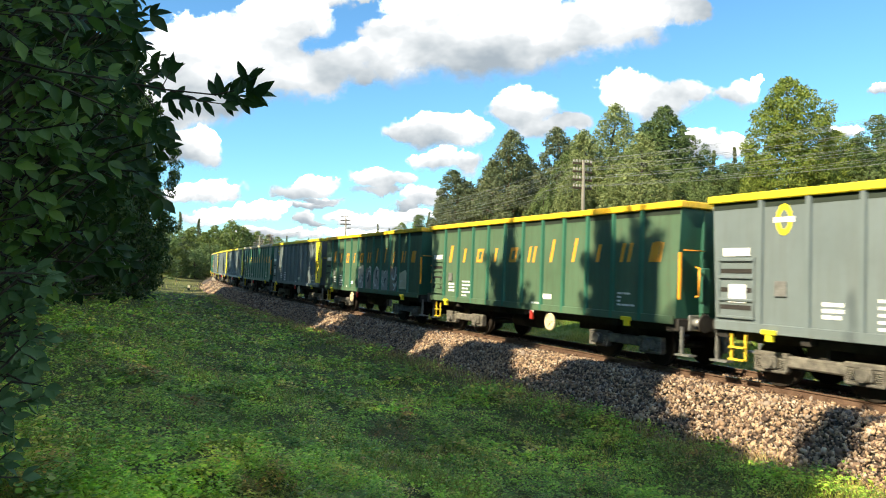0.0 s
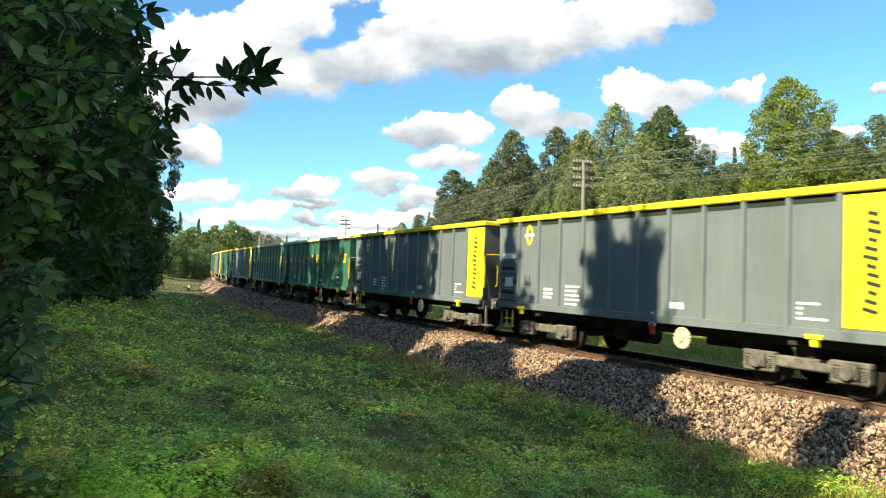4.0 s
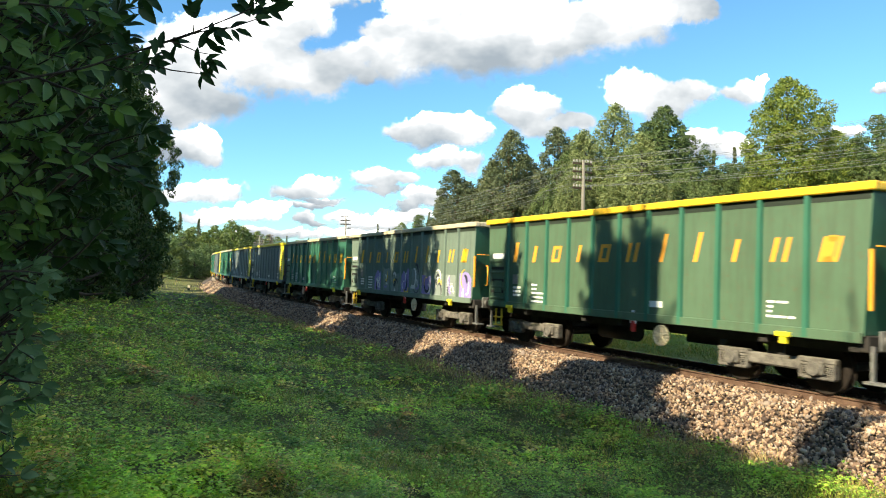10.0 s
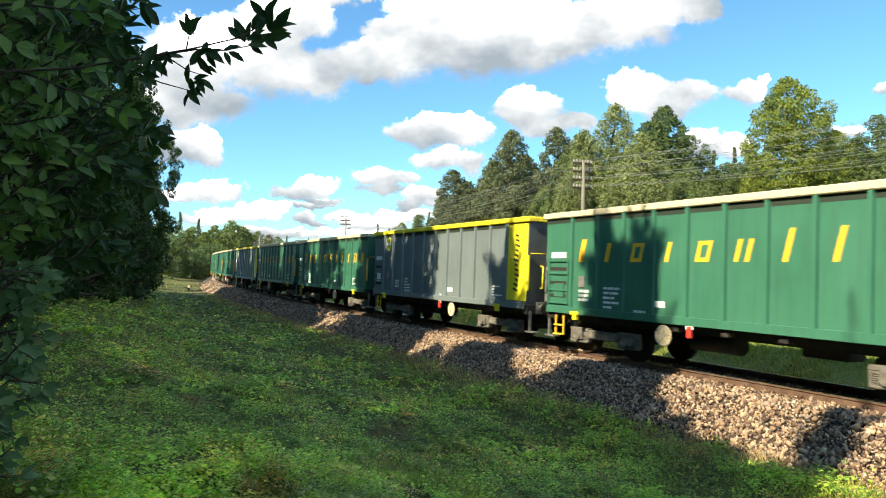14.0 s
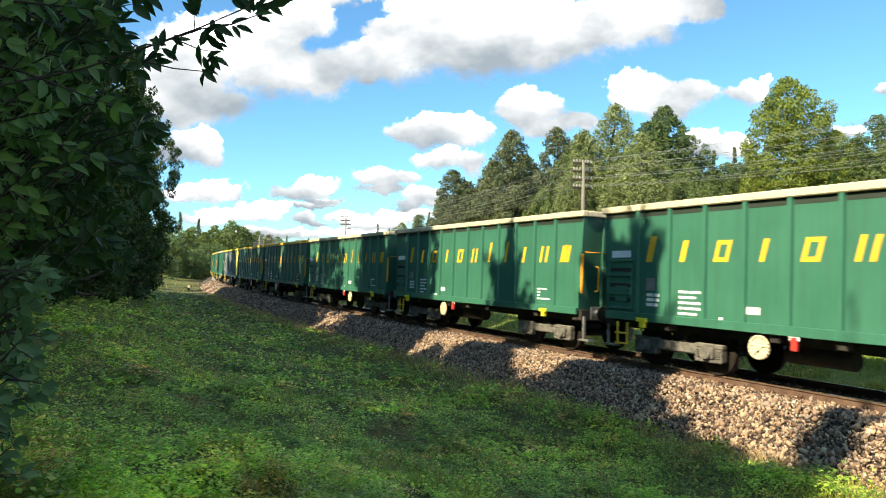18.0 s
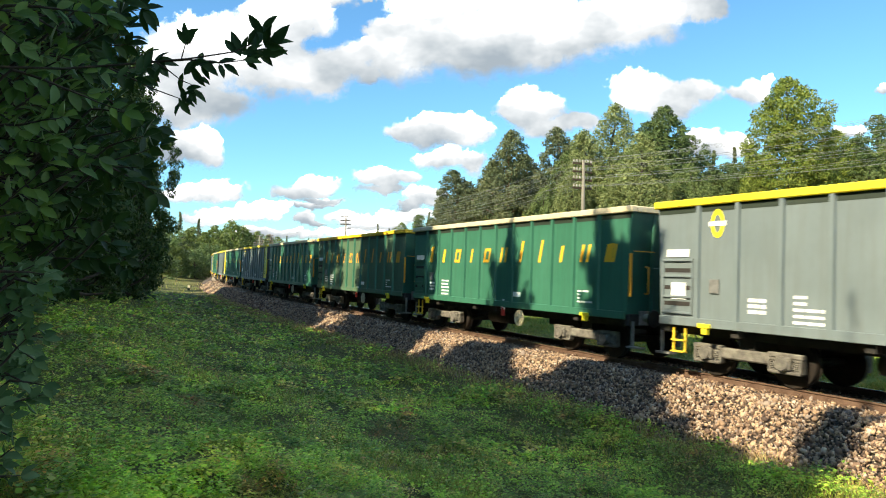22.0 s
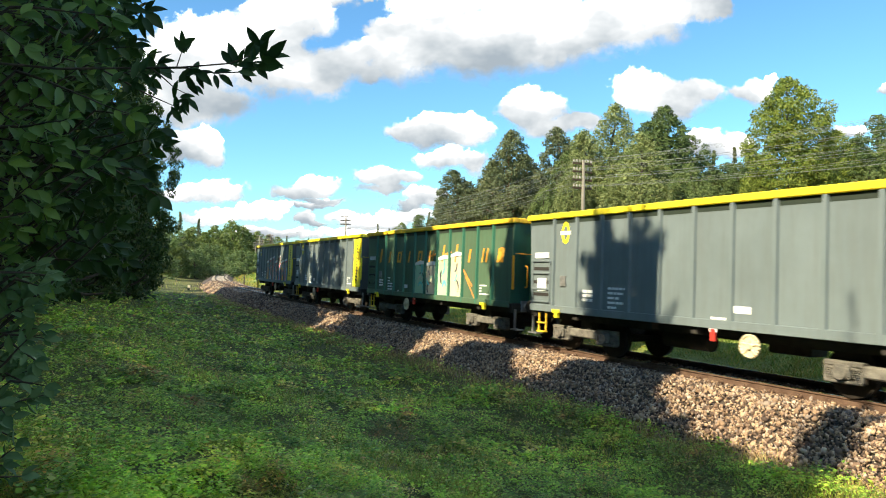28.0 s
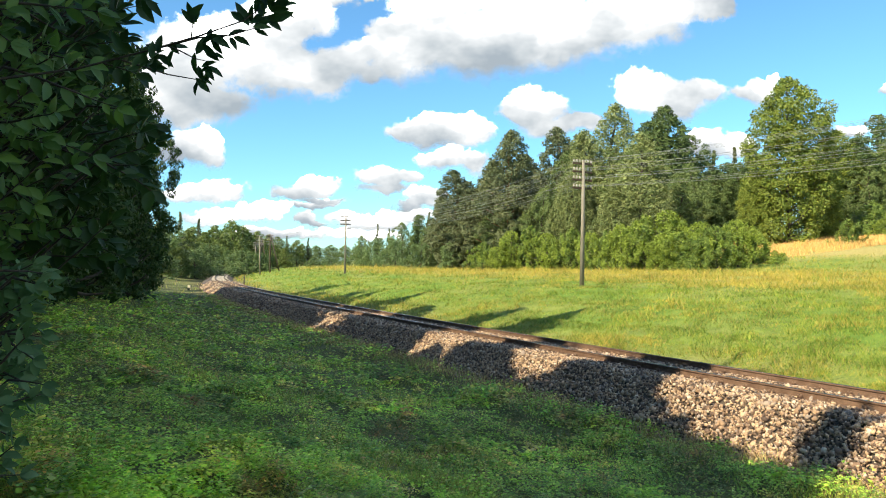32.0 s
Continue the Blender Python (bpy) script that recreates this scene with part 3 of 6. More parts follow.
def corner_step(bm):
    box(bm, -0.03, 0.03, -0.03, 0.03, -0.55, 0.05)
    box(bm, -0.10, 0.30, -0.10, 0.12, -0.57, -0.53)


def hand_rail(bm):
    pipe(bm, [(0, 0, 0), (0.1, 0, 0.02), (0.1, 0, 0.62), (0, 0, 0.64)], 0.022, 6)


def grab_plate(bm):
    box(bm, -0.035, 0.035, -0.03, 0.03, 0, 1.02, 0.01)


def end_bar(bm):
    tube(bm, (0, -1.35, 0), (0, -0.72, 0.0), 0.014, seg=6)


def end_box(bm):
    box(bm, 0, 0.10, -0.11, 0.11, 0, 1.0, 0.02)


def step_rung(bm):
    box(bm, -0.40, 0.40, -0.045, 0.0, 0, 0.05, 0.006)


def step_upright(bm):
    box(bm, -0.025, 0.025, -0.03, 0.0, 0.0, 1.2, 0.006)


def rim_shade_strip(bm):
    # dark strip painted for the shade between the wall plates and the rim
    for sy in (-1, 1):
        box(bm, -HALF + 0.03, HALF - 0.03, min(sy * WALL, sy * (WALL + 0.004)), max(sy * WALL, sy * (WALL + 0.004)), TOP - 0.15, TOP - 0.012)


def step_slot(bm):
    box(bm, -0.36, 0.36, -0.004, 0.01, -0.045, 0.045)


def plate(w, h, d=0.006):
    def build(bm):
        box(bm, -w / 2, w / 2, -d, 0.002, -h / 2, h / 2)
    return build


def lines(rows, w, gap, bar, seed):
    """Unreadable stencilled writing as bars."""
    def build(bm):
        r = random.Random(seed)
        for i in range(rows):
            z = -i * gap
            x = 0.0
            while x < w - 0.05:
                l = r.uniform(0.12, 0.3)
                l = min(l, w - x)
                box(bm, x, x + l - 0.03, -0.004, 0.002, z - bar / 2, z + bar / 2)
                x += l
                if r.random() < 0.18:
                    break
    return build


def skew(bm, x, z0, z1, w, lean=0.25):
    """A bar that leans forward, on the side wall."""
    V = []
    for y in (0.002, -0.005):
        V += [(x + lean * z0, y, z0), (x + w + lean * z0, y, z0), (x + w + lean * z1, y, z1), (x + lean * z1, y, z1)]
    solid(bm, V, [(3, 2, 1, 0), (4, 5, 6, 7), (0, 1, 5, 4), (1, 2, 6, 5), (2, 3, 7, 6), (3, 0, 4, 7)])


def mark_tall(bm):
    skew(bm, -0.06, 0, 0.62, 0.12)


def mark_short(bm):
    skew(bm, -0.06, 0, 0.44, 0.12)


def mark_hooked(bm):
    skew(bm, -0.10, 0, 0.46, 0.15)


def mark_open(bm):
    skew(bm, -0.16, 0, 0.45, 0.11)
    skew(bm, 0.09, 0, 0.45, 0.11)


def mark_ring(bm):
    # hollow slanting block
    skew(bm, -0.17, 0.0, 0.44, 0.10)
    skew(bm, 0.10, 0.0, 0.44, 0.10)
    skew(bm, -0.07, 0.35, 0.44, 0.17)
    skew(bm, -0.07, 0.0, 0.09, 0.17)


def mark_flag(bm):
    skew(bm, -0.12, 0, 0.58, 0.19)


FLAG, HOOK, RING, SHORT, OPEN, TALL = ("flag", mark_flag), ("hook", mark_hooked), ("ring", mark_ring), ("short", mark_short), ("open", mark_open), ("tall", mark_tall)
MARKS = [FLAG, HOOK, RING, SHORT, RING, OPEN, TALL, TALL, SHORT, OPEN, RING, HOOK]


def emblem_ring(bm):
    # tall six-sided ring with a cross bar
    for r0, r1 in ((1.0, 0.66),):
        n = 12
        P = []
        for k in range(n):
            a = 2 * math.pi * k / n
            P.append((math.sin(a) * 0.17, math.cos(a) * 0.30))
        V = [(x, -0.006, z) for x, z in P] + [(x * 0.55, -0.006, z * 0.62) for x, z in P]
        V += [(x, 0.002, z) for x, z in P] + [(x * 0.55, 0.002, z * 0.62) for x, z in P]
        F = []
        for k in range(n):
            j = (k + 1) % n
            F += [(k, j, n + j, n + k), (k, 2 * n + k, 2 * n + j, j), (n + k, n + j, 3 * n + j, 3 * n + k)]
        solid(bm, V, F)


def foot_bracket(bm):
    box(bm, -0.07, 0.07, -0.05, 0.05, -0.16, 0.05, 0.01)
    box(bm, -0.15, 0.15, -0.07, 0.03, -0.03, 0.06, 0.01)


def blob_mesh(bm, pts):
    """A painted patch on the side: a thin plate with the outline given in (x, z)."""
    n = len(pts)
    V = [(x, -0.003, z) for x, z in pts] + [(x, 0.002, z) for x, z in pts]
    F = [tuple(range(n))] + [(i, i + n, (i + 1) % n + n, (i + 1) % n) for i in range(n)]
    solid(bm, V, F)


def spray(name, color):
    return paint(name, color, tuple(v * 0.7 for v in color), 0.5, 0.2)


def build_wagon(color, cope, wheel_x=1.7, old=False, seed=0, faded=False):
    grey = color == "grey"
    body_mat = (M_GREY_OLD if old else M_GREY) if grey else (M_GREEN_FADED if faded else M_GREEN_OLD if old else M_GREEN)
    end_mat = M_GREY_END_SHADE if grey else M_GREEN_END_SHADE
    cope_mat = M_COPING_W if cope != "y" else M_COPING_Y if grey else M_COPING_O
    post_mat = M_GREEN if old and not grey and not faded else body_mat
    label = ("grey" if grey else "weathered green" if old else "green") + " open wagon with " + \
            ("yellow" if cope == "y" else "pale") + " top rim" + (" and yellow end panel" if grey else " and amber side markings")
    w = thing("freight_wagon", Matrix(), label, "freight wagon", "wagons of the train")
    S = lambda name, key, b, mat, parent=w, m=None, lab="": shared(name, key, b, mat, parent, m, lab)
    body = S("body", "shell", wall_shell, body_mat)
    S("rim", "coping", coping, cope_mat, w, None, "yellow rim" if cope == "y" else "pale rim")
    S("side_sill", "sill", sill, body_mat)
    S("underframe", "underframe", underframe, M_FRAME, w, None, "black underframe")
    for side, turn in ((-1, 0), (1, 180)):
        for x in POSTS:
            S("side_post", "post", post, post_mat, body, pose(x, side * WALL, 0, 0, 0, turn))
    for sx, turn in ((1, 0), (-1, 180)):
        hs = S("headstock", "headstock", headstock, M_FRAME, w, pose(sx * 5.83, 0, 0, 0, 0, turn))
        for y in (-0.875, 0.875):
            bf = S("buffer", "stem", buffer_stem, M_STEEL, w, pose(sx * 5.93, y, 1.05, 0, 0, turn))
            S("buffer_head", "bhead", buffer_head, M_FRAME, bf, None)
        S("coupling", "coupling", coupling, M_FRAME, w, pose(sx * 5.93, 0, 0, 0, 0, turn))
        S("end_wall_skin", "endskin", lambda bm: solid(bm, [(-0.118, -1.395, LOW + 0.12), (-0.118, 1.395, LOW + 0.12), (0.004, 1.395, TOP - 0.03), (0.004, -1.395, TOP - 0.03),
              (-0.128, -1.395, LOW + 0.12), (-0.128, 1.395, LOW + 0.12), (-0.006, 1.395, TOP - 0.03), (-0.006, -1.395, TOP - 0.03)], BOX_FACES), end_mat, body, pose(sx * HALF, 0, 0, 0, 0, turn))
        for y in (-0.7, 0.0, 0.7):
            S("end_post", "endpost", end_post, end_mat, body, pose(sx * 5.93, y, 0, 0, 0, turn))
        S("end_box", "endbox", end_box, M_STEEL if grey else end_mat, w, pose(sx * 6.02, -0.72 * sx if sx > 0 else 0.72, 1.25, 0, 0, turn))
        S("end_bar", "endbar", end_bar, M_YELLOW if grey else M_ORANGE, w, pose(sx * 6.04, 0, 2.62, 0, 0, turn))
        S("grab_plate", "grab", grab_plate, M_YELLOW if grey else M_ORANGE, w, pose(sx * 5.99, -1.40 * sx if sx > 0 else 1.40, 1.55, 0, 0, turn))
        for sy in (-1, 1):
            S("corner_step", "cstep", corner_step, M_STEEL, w, pose(sx * 5.95, sy * 1.25, 0.92, 0, 0, 0 if sy < 0 else 180))
        bogie = S("bogie", "bolster", bolster, M_FRAME, w, pose(sx * 3.95, 0, 0))
        for sy, t2 in ((-1, 0), (1, 180)):
            S("side_frame", "bside", bogie_side, M_BOGIE, bogie, pose(0, sy * 1.02, 0, 0, 0, t2))
            for ax in (-0.9, 0.9):
                S("axle_box", "abox", axle_box, M_BOGIE, bogie, pose(ax, sy * 1.02, 0, 0, 0, t2))
                S("wheel", "wheel", wheel, M_WHEEL, bogie, pose(ax, sy * 0.76, 0, 0, 0, t2))
                for dx in (-0.23, 0.23):
                    S("spring", "spring", springs, M_BOGIE, bogie, pose(ax + dx, sy * 1.04, 0))
        for ax in (-0.9, 0.9):
            S("axle", "axle", axle, M_WHEEL, bogie, pose(ax, 0, 0))
    S("hand_rail", "handrail", hand_rail, M_YELLOW if grey else M_ORANGE, w, pose(6.06, -1.0, 1.62))
    S("hand_rail", "handrail", hand_rail, M_YELLOW if grey else M_ORANGE, w, pose(-6.06, -1.0, 1.62, 0, 0, 180))
    S("foot_ladder", "irons", step_irons, M_STEPS, w, pose(-5.35, -1.36, 0.95), "yellow step ladder")
    for x in (-4.6, 4.45):
        S("lifting_bracket", "bracket", foot_bracket, M_YELLOW, w, pose(x, -1.45, 1.03), "yellow lifting bracket")
    S("brake_wheel", "bwheel", brake_wheel, M_COPING_W, w, pose(wheel_x, -1.42, 0.74), "pale spoked hand wheel")
    S("brake_post", "bpost", lambda bm: box(bm, -0.05, 0.05, 0.0, 0.08, -0.05, 0.3), M_FRAME, w, pose(wheel_x, -1.40, 0.74))
    S("brake_lever", "blever", lambda bm: box(bm, -0.06, 0.06, -0.06, 0.02, -0.2, 0.05, 0.015), M_RED, w, pose(wheel_x + (0.75 if wheel_x < 0 else -0.85), -1.42, 0.95), "red brake change-over handle")
    S("lever_plate", "blplate", plate(0.2, 0.12), M_WHITE, w, pose(wheel_x + (0.75 if wheel_x < 0 else -0.85), -1.445, 1.0))
    # climbing panel in the trailing bay
    sp = S("step_panel", "steppanel", lambda bm: box(bm, -0.44, 0.44, -0.008, 0.0, 0.0, 1.2, 0.002), body_mat, w, pose(-5.4, -WALL, 1.25))
    for z in (0.0, 0.34, 0.78, 1.12):
        S("step_rung", "rung", step_rung, body_mat, sp, pose(0, -0.008, z))
    for x in (-0.40, 0.40):
        S("step_upright", "upright", step_upright, body_mat, sp, pose(x, -0.008, 0))
    S("rim_shade", "rim_shade_strip", rim_shade_strip, M_MARK_AND_SHADE, body, None, "dark strip painted for the shade below the rim")
    for z in (0.22, 0.56, 0.93):
        S("step_slot", "slot", step_slot, M_FRAME, sp, pose(0, -0.012, z), "dark step opening")
    S("data_box", "databox", plate(0.62, 0.16, 0.02), M_WHITE, w, pose(-5.4, -WALL - 0.004, 2.55))
    S("data_box", "databox2", plate(0.40, 0.36, 0.02), M_WHITE if grey else body_mat, w, pose(-5.36, -WALL - 0.01, 1.62 + (0.12 if grey else 0.0)))
    S("label_holder", "holder", plate(0.24, 0.28, 0.03), M_STEEL, w, pose(-4.42, -WALL - 0.004, 1.86))
    tagged(S("stencil_text", "text%d" % (seed % 3), lines(3, 0.42, 0.11, 0.07, 10 + seed % 3), M_WHITE, w, pose(-4.55 if not grey else -3.62, -WALL - 0.003, 1.62)), kind="stuff")
    tagged(S("stencil_text", "textb%d" % (seed % 3), lines(5, 0.62, 0.115, 0.055, 20 + seed % 3), M_WHITE, w, pose(-3.60 if not grey else -2.66, -WALL - 0.003, 1.72)), kind="stuff")
    tagged(S("stencil_text", "textc", plate(0.4, 0.14), M_WHITE, w, pose(wheel_x - 0.2, -WALL - 0.003, 1.42)), kind="stuff")
    tagged(S("stencil_text", "textd%d" % (seed % 2), lines(2, 0.4, 0.12, 0.05, 31 + seed % 2), M_WHITE, w, pose(wheel_x - 0.95, -WALL - 0.003, 1.22)), kind="stuff")
    tagged(S("stencil_text", "texte", lines(4, 0.62, 0.09, 0.045, 44), M_WHITE, w, pose(4.05, -WALL - 0.003, 1.62)), kind="stuff")
    if grey:
        S("end_panel", "endpanel", lambda bm: box(bm, -0.53, 0.53, -0.012, 0.002, 1.24, TOP - 0.06, 0.002), M_YELLOW, w, pose(5.41, -WALL, 0), "yellow end panel")
        for i in range(12):
            width = (0.17, 0.2, 0.24, 0.16, 0.22, 0.26)[i % 6]
            S("text_bar", "bar%d" % (i % 6), plate(width, 0.062), M_MARK_AND_SHADE, w, pose(5.40 + 0.03 * math.sin(i), -WALL - 0.015, 3.15 - i * 0.145, 0, 14, 0))
        S("emblem", "emblem", emblem_ring, M_YELLOW, w, pose(-4.38, -WALL - 0.004, 3.14), "yellow ring emblem")
        S("emblem_bar", "embar", plate(0.44, 0.1), M_WHITE, w, pose(-4.38, -WALL - 0.008, 3.14))
    else:
        for i, (kind, mk) in enumerate(MARKS):
            x = -4.38 + 0.97 * i if i < 11 else 5.35
            S("painted_mark", "mark " + kind, mk, M_AMBER_OLD if old else M_AMBER, w, pose(x - 0.1, -WALL - 0.002, 2.36), "amber slanting mark")
    return w


def patch(wagon, mat, pts, lift, label):
    bm = bmesh.new()
    blob_mesh(bm, [(x, min(max(z, 1.17), 3.35)) for x, z in pts])
    part("sprayed_patch", bm, mat, wagon, label, pose(0, -WALL - 0.004 - 0.003 * lift, 0))


SPRAY = {n: spray("sprayed_" + n, c) for n, c in dict(pale=(0.24, 0.28, 0.25), white=(0.72, 0.72, 0.68), cream=(0.62, 0.56, 0.38), grey=(0.36, 0.35, 0.32), teal=(0.12, 0.55, 0.52), mint=(0.38, 0.58, 0.36), orange=(0.75, 0.28, 0.06),
                                                  pink=(0.80, 0.18, 0.36), red=(0.62, 0.06, 0.06), brown=(0.26, 0.22, 0.18), sky=(0.22, 0.55, 0.72), sun=(0.85, 0.55, 0.05), lilac=(0.30, 0.24, 0.52), dark=(0.03, 0.03, 0.04)).items()}


def sprayed(k, x0, x1, z0, z1, fills, inner, cap=None, seed=0, style="swash"):
    """Big sprayed shapes, a block to each bay between two posts, with smaller ones on top."""
    rng = random.Random(100 + k + seed)
    bays = [x for x in [(-4.365 + 0.97 * i) for i in range(10)] + [5.4] if x0 <= x <= x1]
    for i, x in enumerate(bays):
        top = z1 + rng.uniform(-0.22, 0.15)
        c = fills[i % len(fills)]
        edge = [(x - 0.405, z0), (x + 0.405, z0), (x + 0.405, top + rng.uniform(-0.15, 0.1)), (x + 0.2, top + rng.uniform(-0.05, 0.12)), (x, top + rng.uniform(-0.15, 0.1)), (x - 0.2, top + rng.uniform(-0.05, 0.1)), (x - 0.405, top + rng.uniform(-0.2, 0.1))]
        patch(WAGONS[k], SPRAY[c], edge, 0, c + " sprayed patch")
        for j in range(5 if style == "swash" else 6):
            d = inner[(i * 2 + j) % len(inner)]
            if style == "bars":
                if j:
                    continue
                # a grey-brown block shape with a red edge, on a two-coloured ground
                h = top - z0
                patch(WAGONS[k], SPRAY[inner[i % len(inner)]], [(x - 0.40, z0), (x + 0.10, z0), (x - 0.05, top - 0.1), (x - 0.40, top - 0.25)], 1, inner[i % len(inner)] + " sprayed patch")
                d2 = inner[(i + 2) % len(inner)]
                patch(WAGONS[k], SPRAY[d2], [(x + 0.10, z0), (x + 0.40, z0), (x + 0.40, top - 0.35), (x + 0.02, top - 0.3)], 1, d2 + " sprayed patch")
                w = rng.uniform(0.22, 0.30)
                for grow_by, c2, lift in ((0.045, "red", 3), (0.0, "brown", 4)):
                    g = grow_by
                    patch(WAGONS[k], SPRAY[c2], [(x - w - g, z0 + 0.06 - g), (x - w + 0.19 + g, z0 + 0.06 - g), (x - w + 0.21 + g, z0 + 0.36 * h), (x - w + 0.2 + g, top - 0.12 + g), (x - w - 0.03 - g, top - 0.16 + g)], lift, c2 + " sprayed stroke")
                    patch(WAGONS[k], SPRAY[c2], [(x - 0.08 - g, z0 + 0.66 * h - g), (x + w + g, z0 + 0.72 * h - g), (x + w + 0.02 + g, top - 0.08 + g), (x - 0.1 - g, top - 0.1 + g)], lift + 0.3, c2 + " sprayed stroke")
                    if i % 2:
                        patch(WAGONS[k], SPRAY[c2], [(x - 0.06 - g, z0 + 0.3 * h - g), (x + w - 0.05 + g, z0 + 0.26 * h - g), (x + w - 0.04 + g, z0 + 0.46 * h + g), (x - 0.08 - g, z0 + 0.48 * h + g)], lift + 0.3, c2 + " sprayed stroke")
                continue
            # a fat bent stroke, thinner at its ends
            a0, turn = rng.uniform(0, 6.28), rng.choice((-1, 1)) * rng.uniform(1.6, 3.6)
            cx, cz = x + rng.uniform(-0.14, 0.14), z0 + (top - z0) * (0.2 + 0.15 * j)
            rx, rz, th = rng.uniform(0.12, 0.24), rng.uniform(0.16, 0.34), rng.uniform(0.025, 0.065)
            inn, out = [], []
            for u in range(9):
                a, w = a0 + turn * u / 8, th * (0.35 + 0.65 * math.sin(math.pi * u / 8))
                for lst, rr in ((inn, -w), (out, w)):
                    lst.append((min(max(cx + math.cos(a) * (rx + rr), x - 0.40), x + 0.40), max(z0, cz + math.sin(a) * (rz + rr))))
            patch(WAGONS[k], SPRAY[d], inn + out[::-1], 1 + j, d + " sprayed stroke")
        if cap:
            patch(WAGONS[k], SPRAY[cap], [(x - 0.40, top - 0.06), (x + 0.40, top), (x + 0.40, top + 0.1), (x + 0.05, top + 0.13), (x - 0.40, top + 0.04)], 7, cap + " sprayed stroke")


def strokes(k, items, color, seed):
    rng = random.Random(seed)
    for x, z, l, a in items:
        ca, sa = math.cos(radians(a)) * l / 2, math.sin(radians(a)) * l / 2
        nx, nz = -math.sin(radians(a)) * 0.035, math.cos(radians(a)) * 0.035
        patch(WAGONS[k], SPRAY[color], [(x - ca - nx, z - sa - nz), (x + ca - nx, z + sa - nz), (x + ca + nx, z + sa + nz), (x - ca + nx, z - sa + nz)], 4, color + " sprayed stroke")


GREY = (-1, 2, 4, 5, 6, 9, 11, 16, 17, 19, 22, 28, 32, 34, 36, 38, 39)
PALE = (3, 7, 8, 12, 14, 15, 18, 20, 21, 23, 24, 25, 29, 31, 33, 35)
FADED = (14,)
OLD = (0, 1, 10, 11, 12, 13, 26, 27, 30, 37)
BACKWHEEL = (1, 3, 4, 8, 9, 11, 12, 15, 18, 21, 22, 23, 24, 26, 37, 38)
WAGONS = {}
for k in range(-1, 40):
    WAGONS[k] = build_wagon("grey" if k in GREY else "green", "w" if k in PALE else "y", -1.58 if k in BACKWHEEL else 1.42, k in OLD, k + 1, faded=k in FADED)

sprayed(1, -0.6, 3.7, 1.2, 2.15, ("grey", "brown", "grey"), ("white", "dark", "white", "grey", "white", "dark"))
sprayed(1, 4.2, 4.9, 1.3, 1.95, ("cream",), ("cream",))
sprayed(10, 1.6, 4.4, 1.2, 2.1, ("cream",), ("cream", "grey"))
sprayed(11, -0.8, 3.6, 1.25, 2.6, ("grey",), ("grey",))
strokes(11, [(-0.7, 2.2, 0.8, 60), (0.0, 2.75, 0.8, 5), (0.75, 2.1, 1.1, 88), (1.05, 2.7, 0.7, 3), (1.4, 2.2, 0.9, 95), (1.9, 2.75, 0.75, 4), (2.2, 2.4, 0.6, 70), (2.9, 2.05, 0.8, 20), (2.9, 1.7, 0.9, 65), (1.5, 1.55, 0.9, -25), (3.55, 2.3, 0.5, -5), (3.95, 1.8, 0.6, -20), (-1.6, 2.5, 0.4, 70), (5.4, 1.35, 0.6, 100)], "pink", 3)
sprayed(14, -2.6, 5.4, 1.15, 2.05, ("lilac", "pale", "pale", "lilac", "pale"), ("white", "dark", "white", "lilac", "white", "dark", "sun"))
sprayed(37, -1.0, 2.7, 1.2, 2.5, ("mint", "cream", "mint", "cream"), ("teal", "cream", "dark", "mint"), "white")
strokes(37, [(3.2, 1.9, 1.0, -40), (3.45, 1.5, 1.0, -50), (0.6, 2.62, 0.7, 10), (1.7, 2.66, 0.7, 10)], "orange", 4)
sprayed(39, -1.6, 4.6, 1.2, 2.62, ("brown", "grey", "brown"), ("sun", "sky", "orange", "white", "sky", "sun", "lilac"), "white", 0, "bars")
strokes(39, [(-1.45 + 0.97 * i, 2.5, 0.74, 4) for i in range(6)], "red", 5)
# ---- telegraph line on the meadow ----
POLES = [(29.5, -5.0, 8.0), (8.75, 44.0, 8.0), (-13.2, 94.0, 8.0), (-37.5, 143.0, 8.0), (-50.0, 186.0, 8.0)]


def telegraph_pole(x, y, h, yaw, lean):
    z = gz(x, y)
    p = thing("telegraph_pole", pose(x, y, z - 0.1, 0, lean, yaw), "grey wooden telegraph pole with four cross arms and white insulators", "telegraph pole", "telegraph line")
    shared("pole", "pole", lambda bm: tube(bm, (0, 0, 0), (0, 0, 8.1), 0.15, 0.09, 12), M_POLE, p)
    for i in range(4):
        arm = shared("cross_arm", "arm", lambda bm: box(bm, -0.72, 0.72, -0.055, 0.055, -0.06, 0.06, 0.01), M_ARM, p, pose(0, 0.11, 7.9 - 0.52 * i))
        for q in (-0.64, -0.42, -0.2, 0.2, 0.42, 0.64):
            shared("insulator", "insul", insulator, M_CERAMIC, arm, pose(q, 0, 0.06) @ Matrix.Diagonal((1, 1, 1, 1) if y < 60 else (0.6, 0.6, 0.8, 1)))
    return p


def insulator(bm):
    tube(bm, (0, 0, 0), (0, 0, 0.05), 0.012, seg=6)
    tube(bm, (0, 0, 0.03), (0, 0, 0.11), 0.06, 0.052, 10)
    tube(bm, (0, 0, 0.10), (0, 0, 0.19), 0.045, 0.052, 10)


POLE_OBS = []
for i, (x, y, h) in enumerate(POLES):
    a, b = POLES[max(0, i - 1)], POLES[min(len(POLES) - 1, i + 1)]
    yaw = math.degrees(math.atan2(b[1] - a[1], b[0] - a[0])) - 90
    POLE_OBS.append(telegraph_pole(x, y, h, yaw, (0, 1.2, 0.8, -0.5, 0.6)[i]))

